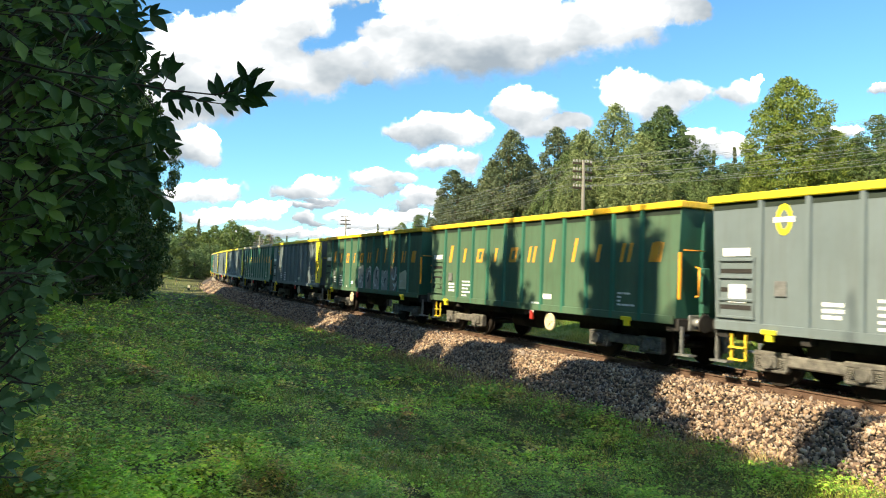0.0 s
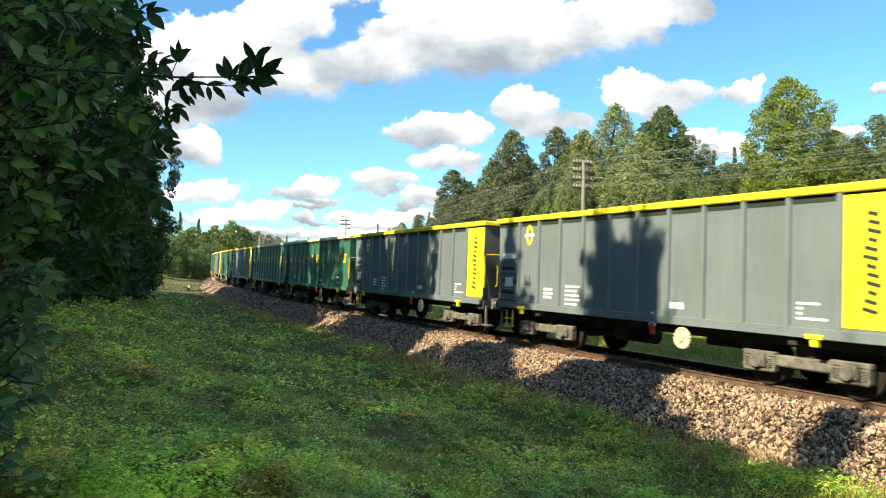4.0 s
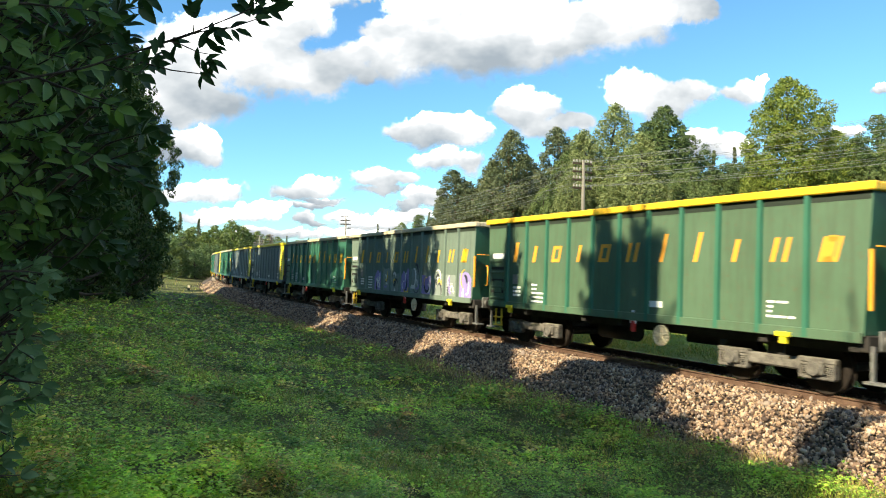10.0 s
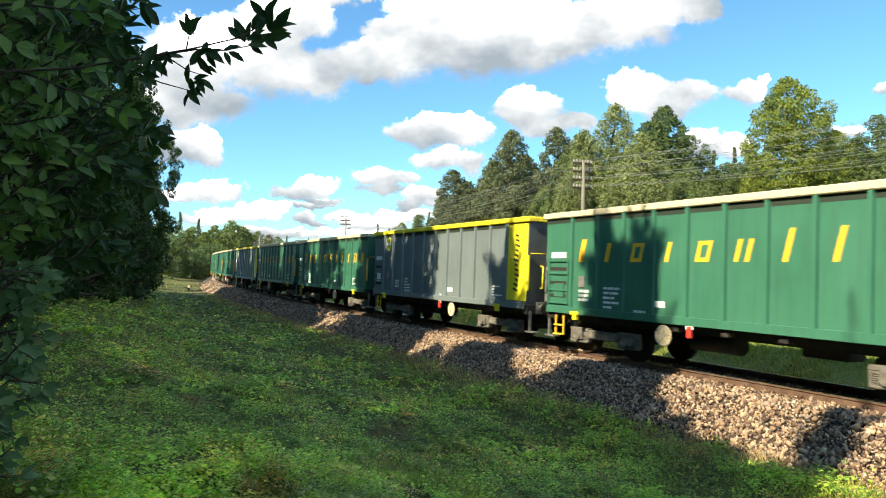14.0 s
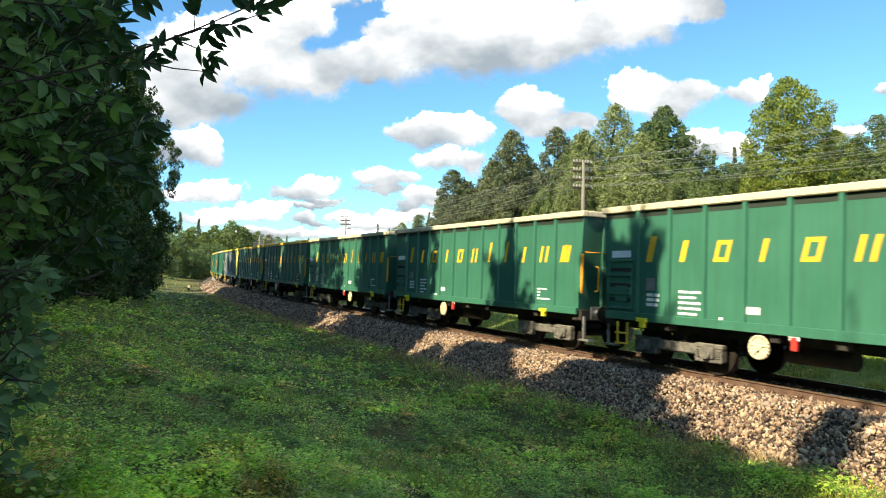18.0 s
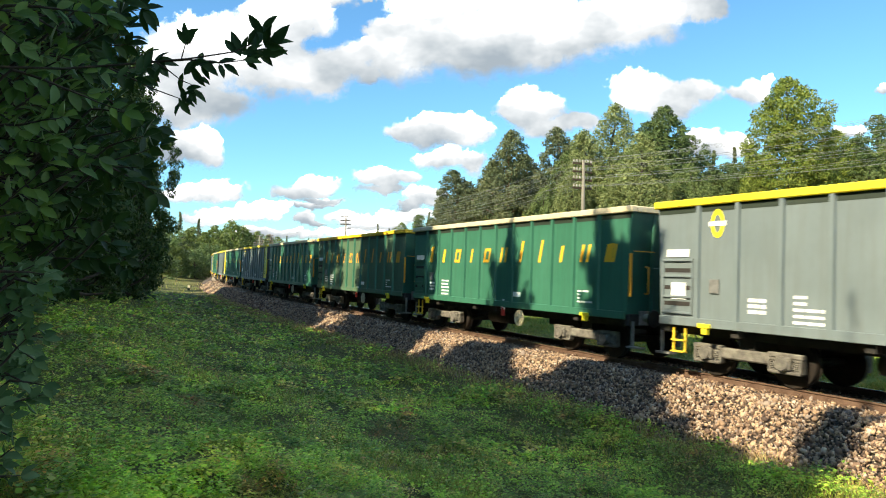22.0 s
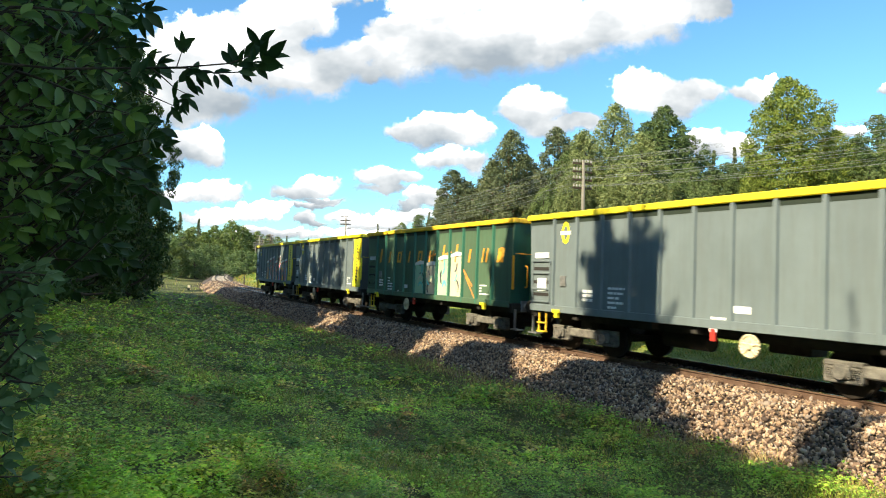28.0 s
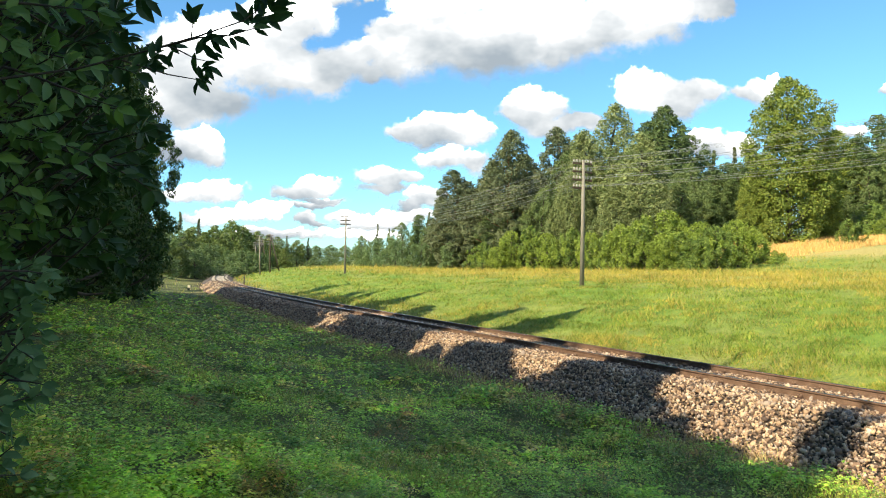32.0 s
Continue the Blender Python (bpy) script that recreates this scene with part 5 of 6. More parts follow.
for i in range(44):
    along = -20 + 1.75 * i
    top = 12.0 + 0.3 * math.sin(i * 2.1)
    if -5.5 < along < 1.5:
        top += 0.75
    elif -12 < along < -5.5:
        top -= 0.5
    elif 14 < along < 20:
        top -= 0.7
    elif along > 20:
        top += min(4.5, 0.6 * (along - 20)) + 1.3 * math.sin(i * 1.7)
    shade_tree("screen", along, top, 1.0, 0.8 * math.sin(i * 1.3))
for key, along, top, wide, back in (
        ("leader", -9.2, 14.4, 0.6, 0.0), ("spire", -11.4, 13.2, 0.8, 0.5), ("leader", -13.5, 13.0, 0.8, 0.2), ("screen", -3.6, 16.2, 0.34, 0.0), ("spire", -3.1, 17.7, 0.85, 0.0), ("leader", -4.4, 17.6, 0.65, 0.0), ("leader", 1.4, 17.1, 0.95, 0.0),
        ("screen", 8.1, 21.9, 0.40, 0.0), ("spire", 9.6, 18.6, 0.9, 0.6), ("screen", 12.1, 21.0, 0.37, 0.0), ("leader", 10.8, 17.0, 0.8, -0.5), ("spire", 21.8, 17.5, 0.8, 0.0), ("leader", 23.6, 18.8, 0.9, 0.3),
        ("screen", 26.0, 22.8, 0.34, 0.0), ("leader", 28.4, 19.0, 0.9, 0.0), ("leader", 31.0, 19.6, 0.9, 0.4), ("spire", 33.5, 18.5, 0.9, 0.0), ("leader", 36.5, 22.0, 0.85, 0.0), ("spire", 39.5, 19.5, 0.9, 0.0),
        ("leader", 43.0, 21.0, 0.9, 0.0), ("spire", 47.0, 20.0, 0.9, 0.0), ("leader", 52.0, 20.0, 0.9, 0.0), ("leader", 57.0, 20.0, 0.9, 0.0), ("spire", 62.0, 19.0, 0.9, 0.0), ("leader", 70.0, 21.0, 1.0, 0.0), ("spire", 79.0, 21.0, 1.0, 0.0), ("leader", 88.0, 22.0, 1.0, 0.0)):
    shade_tree(key, along, top, wide, back)
# ---- grass, herbs and leaves on the ground ----
def blade_array(P, h, w, rng, lean=0.35):
    n = len(P)
    az = rng.uniform(0, 2 * math.pi, n)
    side = np.stack([np.cos(az), np.sin(az), np.zeros(n)], 1) * w[:, None]
    la = rng.uniform(0, 2 * math.pi, n)
    tip = np.stack([np.cos(la) * h * lean, np.sin(la) * h * lean, h], 1) * rng.uniform(0.6, 1.0, (n, 1))
    return np.stack([P - side, P + side, P + tip], 1)


def herb_array(P, size, rng):
    """Small leaves that lie nearly flat, each a folded diamond."""
    n = len(P)
    az = rng.uniform(0, 2 * math.pi, n)
    t = np.stack([np.cos(az), np.sin(az), rng.uniform(-0.2, 0.5, n)], 1)
    t /= np.linalg.norm(t, axis=1)[:, None]
    up = np.stack([rng.normal(0, 0.3, n), rng.normal(0, 0.3, n), np.ones(n)], 1)
    b = np.cross(up, t)
    b /= np.linalg.norm(b, axis=1)[:, None]
    s = size[:, None]
    return np.stack([P, P + t * s * 0.55 + b * s * 0.36, P + t * s, P + t * s * 0.55 - b * s * 0.36], 1)


def grass_material(name, stops, through_light=0.4):
    mt, nt, b, tc = start(name)
    geo = nt.nodes.new("ShaderNodeNewGeometry")
    co = tc.outputs["Object"]
    c = ramp(nt, geo.outputs["Random Per Island"], stops)
    c = mixc(nt, 0.75, c, ramp(nt, noise_of(nt, co, 0.45, 5, 0.65), [(0.28, (0.30, 0.34, 0.30)), (0.42, (0.70, 0.74, 0.65)), (0.55, (1.0, 1.0, 0.9)), (0.72, (1.5, 1.35, 0.95))]), "MULTIPLY")
    nt.links.new(c, b.inputs["Base Color"])
    b.inputs["Roughness"].default_value = 0.55
    b.inputs["Specular IOR Level"].default_value = 0.25
    tr = nt.nodes.new("ShaderNodeBsdfTranslucent")
    nt.links.new(c, tr.inputs["Color"])
    mx = nt.nodes.new("ShaderNodeMixShader")
    mx.inputs["Fac"].default_value = through_light
    nt.links.new(b.outputs[0], mx.inputs[1])
    nt.links.new(tr.outputs[0], mx.inputs[2])
    nt.links.new(mx.outputs[0], nt.nodes["Material Output"].inputs["Surface"])
    return mt


def herb_material():
    """Mixed weeds: every leaf its own green, in patches of fresh, olive, yellowed and brown plants."""
    mt, nt, b, tc = start("verge_herbs")
    geo = nt.nodes.new("ShaderNodeNewGeometry")
    co = tc.outputs["Object"]
    leaf = ramp(nt, geo.outputs["Random Per Island"], [(0.0, (0.057, 0.092, 0.029)), (0.3, (0.200, 0.328, 0.054)), (0.7, (0.449, 0.609, 0.078)), (0.9, (0.698, 0.680, 0.154)), (0.97, (0.763, 0.414, 0.184)), (1.0, (0.598, 0.182, 0.107))])
    kind = ramp(nt, noise_of(nt, co, 0.9, 5, 0.65), [(0.33, (0.481, 0.185, 0.110)), (0.39, (0.264, 0.238, 0.110)), (0.45, (0.192, 0.368, 0.110)), (0.51, (0.264, 0.586, 0.082)), (0.57, (0.361, 0.609, 0.096)), (0.63, (0.698, 0.586, 0.166)), (0.69, (0.409, 0.391, 0.302))])
    c = mixc(nt, 0.62, leaf, kind)
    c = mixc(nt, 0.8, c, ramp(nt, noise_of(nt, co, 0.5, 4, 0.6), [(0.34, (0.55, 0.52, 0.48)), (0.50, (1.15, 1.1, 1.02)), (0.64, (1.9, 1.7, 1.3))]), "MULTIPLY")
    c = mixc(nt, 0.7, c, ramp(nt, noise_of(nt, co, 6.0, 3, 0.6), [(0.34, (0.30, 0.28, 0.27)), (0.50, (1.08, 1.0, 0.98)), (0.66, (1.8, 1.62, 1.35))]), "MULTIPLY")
    nt.links.new(c, b.inputs["Base Color"])
    b.inputs["Roughness"].default_value = 0.5
    b.inputs["Specular IOR Level"].default_value = 0.25
    tr = nt.nodes.new("ShaderNodeBsdfTranslucent")
    nt.links.new(c, tr.inputs["Color"])
    mx = nt.nodes.new("ShaderNodeMixShader")
    mx.inputs["Fac"].default_value = 0.35
    nt.links.new(b.outputs[0], mx.inputs[1])
    nt.links.new(tr.outputs[0], mx.inputs[2])
    nt.links.new(mx.outputs[0], nt.nodes["Material Output"].inputs["Surface"])
    return mt


M_HERB = herb_material()
M_FLOWER = surface("small_white_flowers", [(0.3, (0.55, 0.56, 0.48)), (0.7, (0.80, 0.80, 0.74))], 20, 0.7, 0, 0.0)
M_BLADE = grass_material("verge_grass", [(0.0, (0.235, 0.283, 0.057)), (0.6, (0.425, 0.534, 0.094)), (0.9, (0.701, 0.596, 0.188)), (1.0, (0.977, 0.627, 0.357))])
M_MEADOW = grass_material("meadow_grass", [(0.0, (0.092, 0.156, 0.028)), (0.4, (0.202, 0.304, 0.041)), (0.8, (0.340, 0.396, 0.064)), (0.95, (0.460, 0.368, 0.120)), (1.0, (0.368, 0.221, 0.101))])
M_WEED = grass_material("dead_weeds", [(0.0, (0.213, 0.141, 0.083)), (0.5, (0.471, 0.330, 0.177)), (0.8, (0.801, 0.589, 0.283)), (1.0, (0.378, 0.519, 0.141))], 0.3)
M_CORN = grass_material("ripe_corn", [(0.0, (0.62, 0.36, 0.12)), (0.5, (0.75, 0.46, 0.17)), (1.0, (0.85, 0.58, 0.26))], 0.3)
M_STRAW = grass_material("dry_meadow_grass", [(0.0, (0.285, 0.285, 0.048)), (0.4, (0.475, 0.399, 0.085)), (0.85, (0.627, 0.456, 0.095)), (1.0, (0.522, 0.323, 0.133))])


def stuff(name, V, sides, material, label, category="grass"):
    return tagged(new(name, poly_array(name, V, sides, material)), label, category, kind="stuff")


def fan(rng, n, near, far, b0=-36.0, b1=36.0):
    """Places spread more thinly with distance: bearing, and distance in even steps of 1/d."""
    d = 1 / rng.uniform(1 / far, 1 / near, n)
    a = np.radians(rng.uniform(b0, b1, n))
    x, y = d * np.sin(a), d * np.cos(a)
    o, s = offsets(x, y)
    return x, y, o, d


def rosettes(P, n_leaf, size, height, rng):
    """Small broad-leaved plants: leaves that fan out from a short stem."""
    k = len(P)
    base = np.repeat(P, n_leaf, 0)
    sz = np.repeat(size, n_leaf) * rng.uniform(0.6, 1.25, k * n_leaf)
    az = rng.uniform(0, 2 * math.pi, k * n_leaf)
    up = rng.uniform(-0.15, 0.75, k * n_leaf)
    t = np.stack([np.cos(az), np.sin(az), up], 1)
    t /= np.linalg.norm(t, axis=1)[:, None]
    base = base + np.stack([np.cos(az) * sz * 0.5, np.sin(az) * sz * 0.5, np.repeat(height, n_leaf) * rng.uniform(0.25, 1.0, k * n_leaf)], 1)
    b = np.cross(np.array([0, 0, 1.0]), t) + rng.normal(0, 0.25, t.shape)
    b /= np.linalg.norm(b, axis=1)[:, None]
    s = sz[:, None]
    return np.stack([base, base + t * s * 0.5 + b * s * 0.36, base + t * s - np.array([0, 0, 0.2]) * s, base + t * s * 0.5 - b * s * 0.36], 1)


def tufts(x, y):
    """Uneven cover in mounds a hand to an arm wide, about -1.5 to 1.5."""
    return (np.sin(x * 2.1 + 1.3 * np.sin(y * 1.4)) * np.sin(y * 1.9 + 1.2 * np.sin(x * 1.1)) + 0.7 * np.sin(x * 5.3 + 1.5 * np.sin(y * 3.1)) * np.sin(y * 4.7 + 1.4 * np.sin(x * 3.7))
            + 0.4 * np.sin(x * 11.3 + y * 5.1) * np.sin(y * 9.7 - x * 4.3))


def verge():
    rng = np.random.default_rng(21)
    n = 105000
    x, y, o, d = fan(rng, n, 4.0, 75)
    mound = tufts(x, y)
    patch = mound + rng.normal(0, 0.3, n)
    keep = (o > 2.45) & (patch > -0.75) & (rng.random(n) < np.clip((o - 2.5) / 0.8, 0.25, 1))
    x, y, d, mound, m = x[keep], y[keep], d[keep], mound[keep], int(keep.sum())
    broad = np.sin(x * 1.3 + 0.5) * np.sin(y * 1.1 + 2.0) > 0.1
    size = np.maximum(0.042, d * 0.0047) * rng.uniform(0.5, 1.4, m) * np.where(broad, 1.3, 0.8)
    tall = 0.03 + 0.26 * np.clip(mound, 0, 1.4) + 0.0015 * d
    P = np.stack([x, y, ground_z(x, y)], 1)
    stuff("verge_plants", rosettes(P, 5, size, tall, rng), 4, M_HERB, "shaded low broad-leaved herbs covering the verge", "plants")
    # taller single weeds that stand out of the cover
    n = 5200
    x, y, o, d = fan(rng, n, 4.5, 45)
    keep = (o > 3.0) & (tufts(x * 0.6 + 9, y * 0.6) > 0.2)
    x, y, d, m = x[keep], y[keep], d[keep], int(keep.sum())
    k = 12
    hgt = rng.uniform(0.18, 0.42, m) + 0.002 * d
    P = np.repeat(np.stack([x, y, ground_z(x, y)], 1), k, 0)
    P[:, 2] += np.tile(np.linspace(0.1, 1.0, k), m) * np.repeat(hgt, k)
    P[:, :2] += rng.normal(0, 0.02, (m * k, 2))
    stuff("tall_weeds", herb_array(P, np.repeat(np.maximum(0.05, d * 0.0042), k) * rng.uniform(0.5, 1.2, m * k), rng), 4, M_HERB, "taller leafy weeds standing out of the verge", "weeds")
    # small white flower heads
    n = 2600
    x, y, o, d = fan(rng, n, 4.5, 40)
    keep = (o > 3.4) & (tufts(x * 0.5 + 4, y * 0.5 + 1) > 0.55)
    x, y, d, m = x[keep], y[keep], d[keep], int(keep.sum())
    P = np.stack([x, y, ground_z(x, y) + rng.uniform(0.12, 0.32, m)], 1)
    stuff("white_flowers", herb_array(P, np.maximum(0.012, d * 0.0016) * rng.uniform(0.6, 1.3, m), rng), 4, M_FLOWER, "tiny white flower heads among the weeds", "flowers")
    n = 110000
    x, y, o, d = fan(rng, n, 4.0, 130)
    tall = np.sin(x * 0.9 + 2) * np.sin(y * 0.8 + 0.5) + 0.4 * np.sin(x * 2.3) * np.sin(y * 1.9)
    keep = (o > 2.6) & ((tall > 0.3) | (o < 4.4) | (rng.random(n) < 0.15) | (d > 26))
    x, y, d, tall, m = x[keep], y[keep], d[keep], tall[keep], int(keep.sum())
    h = (0.12 + 0.0022 * d) * rng.uniform(0.4, 1.2, m) * np.where(tall > 0.2, 1.5, 0.8) * (1 + 0.4 * np.clip(tufts(x, y), -1, 1))
    stuff("verge_grass", blade_array(np.stack([x, y, ground_z(x, y) - 0.01], 1), h, 0.0025 + 0.0005 * d, rng, 0.5), 3, M_BLADE, "tufts of shaded green grass on the verge")


def dry_weeds():
    """Brown dead stalks between the stones and the verge."""
    rng = np.random.default_rng(23)
    n = 22000
    s, o = rng.uniform(-8, 60, n), rng.normal(3.0, 0.42, n)
    x, y, th = line(s, o)
    d = np.hypot(x, y)
    P = np.stack([x, y, ground_z(x, y) - 0.01], 1)
    stuff("dry_weeds", blade_array(P, rng.uniform(0.08, 0.36, n), 0.003 + 0.0003 * d, rng, 0.45), 3, M_WEED, "brown dead weed stalks beside the ballast", "weeds")


def meadow():
    rng = np.random.default_rng(22)
    n = 400000
    x, y, o, d = fan(rng, n, 15, 190, -22, 36)
    keep = (o < -2.9) & (o > -48)
    x, y, o, d, m = x[keep], y[keep], o[keep], d[keep], int(keep.sum())
    dry = np.clip((-o - 15) / 7, 0.05, 0.9) + 0.22 * np.sin(x * 0.5) * np.sin(y * 0.37) + 0.3 * (tufts(x * 0.35, y * 0.35) > 0.75) + 0.35 * (o > -5)
    dry = np.where(o < -34, 0.35, dry)
    h = (0.09 + 0.0018 * d) * rng.uniform(0.4, 1.2, m) * (1 + 0.7 * (dry > 0.4)) * (1 + 0.75 * np.clip(tufts(x * 0.8, y * 0.8), -0.8, 1.2))
    V = blade_array(np.stack([x, y, ground_z(x, y) - 0.01], 1), h, 0.002 + 0.00042 * d, rng, 0.7)
    pick = rng.random(m) < dry
    # the pale corn field on the rise behind
    k = 26000
    fx, fy = rng.uniform(30, 66, k), rng.uniform(67, 96, k)
    fo, _ = offsets(fx, fy)
    fx, fy = fx[(fo < -47.5) & (fo > -68)], fy[(fo < -47.5) & (fo > -68)]
    k = len(fx)
    corn = blade_array(np.stack([fx, fy, ground_z(fx, fy)], 1), rng.uniform(0.4, 0.75, k), np.full(k, 0.05), rng, 0.3)
    stuff("corn_field", corn, 3, M_CORN, "ripe golden corn field on the rise before the wood", "crop")
    stuff("meadow_grass", V[~pick], 3, M_MEADOW, "sunlit green meadow grass beyond the track")
    stuff("dry_meadow_grass", V[pick], 3, M_STRAW, "straw-yellow tall grass on the sunlit meadow")


verge()
dry_weeds()
meadow()
# ---- near foliage beside the camera ----
LEAF_FACES = np.array([(0, 1, 4, 3), (1, 2, 5, 4), (0, 6, 7, 1), (1, 7, 8, 2)])


def leaf_mesh(name, base, axis, normal, length, material, slim=0.27):
    """Pointed leaves, each with a folded midrib and a drooping tip."""
    base, axis, normal = np.asarray(base, float), np.asarray(axis, float), np.asarray(normal, float)
    n = len(base)
    axis = axis / np.linalg.norm(axis, axis=1)[:, None]
    side = np.cross(axis, normal)
    side /= np.linalg.norm(side, axis=1)[:, None]
    up = np.cross(side, axis)
    L = np.asarray(length, float)[:, None]
    at = lambda t, w, lift: base + axis * L * t + side * L * w + up * L * lift
    w = slim
    V = np.stack([at(0, 0, 0), at(0.5, 0, -0.03), at(1.0, 0, -0.10), at(0.2, w * 0.75, 0.05), at(0.5, w, 0.07), at(0.78, w * 0.6, 0.01), at(0.2, -w * 0.75, 0.05), at(0.5, -w, 0.07), at(0.78, -w * 0.6, 0.01)], 1)
    I = (np.arange(n)[:, None, None] * 9 + LEAF_FACES[None]).reshape(-1)
    me = bpy.data.meshes.new(name)
    me.vertices.add(n * 9)
    me.vertices.foreach_set("co", V.astype(np.float32).ravel())
    me.loops.add(len(I))
    me.loops.foreach_set("vertex_index", I.astype(np.int32))
    me.polygons.add(n * 4)
    me.polygons.foreach_set("loop_start", np.arange(0, n * 16, 4, dtype=np.int32))
    me.materials.append(material)
    me.update(calc_edges=True)
    return me


def in_view(px, py, d):
    """A place relative to the eye: x right, y up, z back."""
    return Vector(((px - 784) / 1234.7 * d, -(py - 441) / 1234.7 * d, -d))


SWAYING = []


def grow(rng, bm, start, way, length, r, leaves, leaf_len, step=0.045, gap=0.0):
    """A twig that bends as it grows, with leaves to both sides; adds to the lists."""
    p, d = Vector(start), Vector(way).normalized()
    n = max(3, int(length / step))
    for i in range(n):
        q = p + d * step
        rr = r * (1 - 0.8 * i / n)
        tube(bm, p, q, rr, rr * 0.93, 5, False)
        d = (d + Vector(rng.normal(0, 0.07, 3)) + Vector((0.0, -0.012, 0))).normalized()
        p = q
        if i / n >= gap:
            for s in (-1, 1):
                if rng.random() < 0.8:
                    a = rng.uniform(0.5, 1.1) * s
                    ax = Vector((d.x * math.cos(a) - d.y * math.sin(a), d.x * math.sin(a) + d.y * math.cos(a), d.z + rng.normal(0, 0.35)))
                    leaves.append((p, ax, Vector((rng.normal(0, 0.45), 0.75 + rng.normal(0, 0.3), 0.6 + rng.normal(0, 0.3))), leaf_len * rng.uniform(0.55, 1.15)))
    leaves.append((p, d, Vector((0, 0.6, 0.8)), leaf_len))
    return p


def near_bush(label, twigs, seed, sway, lag, foot, leaf_len=0.066, leaf_mat=None):
    """A leafy bush beside the eye; foot is where its stem leaves the ground."""
    rng = np.random.default_rng(seed)
    base = EYE_POSE @ Matrix.Translation(foot)
    bush = thing("bush", base, label, "bush", "bushes beside the camera")
    stem, leaves, limb = bmesh.new(), [], bmesh.new()
    for px0, px1, py0, py1, d0, d1, n, reach, slope in twigs:
        for _ in range(n):
            s = in_view(rng.uniform(px0, px1), rng.uniform(py0, py1), rng.uniform(d0, d1)) - foot
            way = Vector((1.0, slope + rng.normal(0, 0.45), rng.normal(0, 0.35)))
            grow(rng, limb, s, way, reach * rng.uniform(0.6, 1.2), 0.005, leaves, leaf_len)
            tube(stem, (s.x - 0.3, s.y - 0.25, s.z), s, 0.006, 0.004, 5, False)
    top = max(l[0].y for l in leaves)
    for k in range(3):
        x = -0.55 - 0.1 * k
        tube(stem, (0, 0, 0), (x, top * 0.5, 0.1 * k - 0.1), 0.03, 0.02, 7, False)
        tube(stem, (x, top * 0.5, 0.1 * k - 0.1), (x + 0.1, top, 0.1 * k), 0.02, 0.008, 7, False)
    part("stem", stem, M_TWIG, bush)
    tagged(part("twig", limb, M_TWIG, bush), kind="stuff")
    me = leaf_mesh("foliage", [l[0] for l in leaves], [l[1] for l in leaves], [l[2] for l in leaves], [l[3] for l in leaves], leaf_mat or M_LEAF_NEAR_SHADE)
    place("foliage", me, bush)
    SWAYING.append((bush, base, sway, lag, 0.0))
    return bush


near_bush("green leafy bush with sunlit colouring crowding in beside the viewpoint", [(-160, 40, -120, 60, 1.9, 2.9, 30, 0.34, -0.05), (-160, 60, 60, 240, 2.0, 3.0, 40, 0.33, -0.08), (-160, 40, 240, 430, 2.0, 3.0, 30, 0.36, -0.12)], 41, 0.012, 0.1, Vector((-1.9, -1.35, -2.3)), 0.066, M_LEAF_NEAR_LIT)
near_bush("leafy bush with broad leaves coloured as shaded behind the near twigs", [(-200, 120, -120, 150, 2.8, 4.2, 34, 0.45, -0.05), (-200, 130, 150, 430, 2.8, 4.2, 36, 0.45, -0.1)], 42, 0.008, 0.3, Vector((-3.0, -1.3, -3.4)), 0.075)
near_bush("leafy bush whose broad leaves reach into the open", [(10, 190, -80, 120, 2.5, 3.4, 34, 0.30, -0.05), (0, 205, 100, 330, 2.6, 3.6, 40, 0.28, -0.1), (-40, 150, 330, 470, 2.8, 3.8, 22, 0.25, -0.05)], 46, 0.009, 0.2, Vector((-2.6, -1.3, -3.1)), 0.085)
near_bush("low sapling with pale green leaves at the edge of the verge", [(-90, 50, 480, 560, 2.3, 2.9, 22, 0.15, 0.35), (-140, 20, 550, 680, 2.4, 3.2, 56, 0.18, 0.15), (-140, 0, 680, 860, 2.4, 3.2, 40, 0.18, 0.15)], 43, 0.004, 0.2, Vector((-2.2, -1.5, -2.6)), 0.064, M_LEAF_SAPLING)


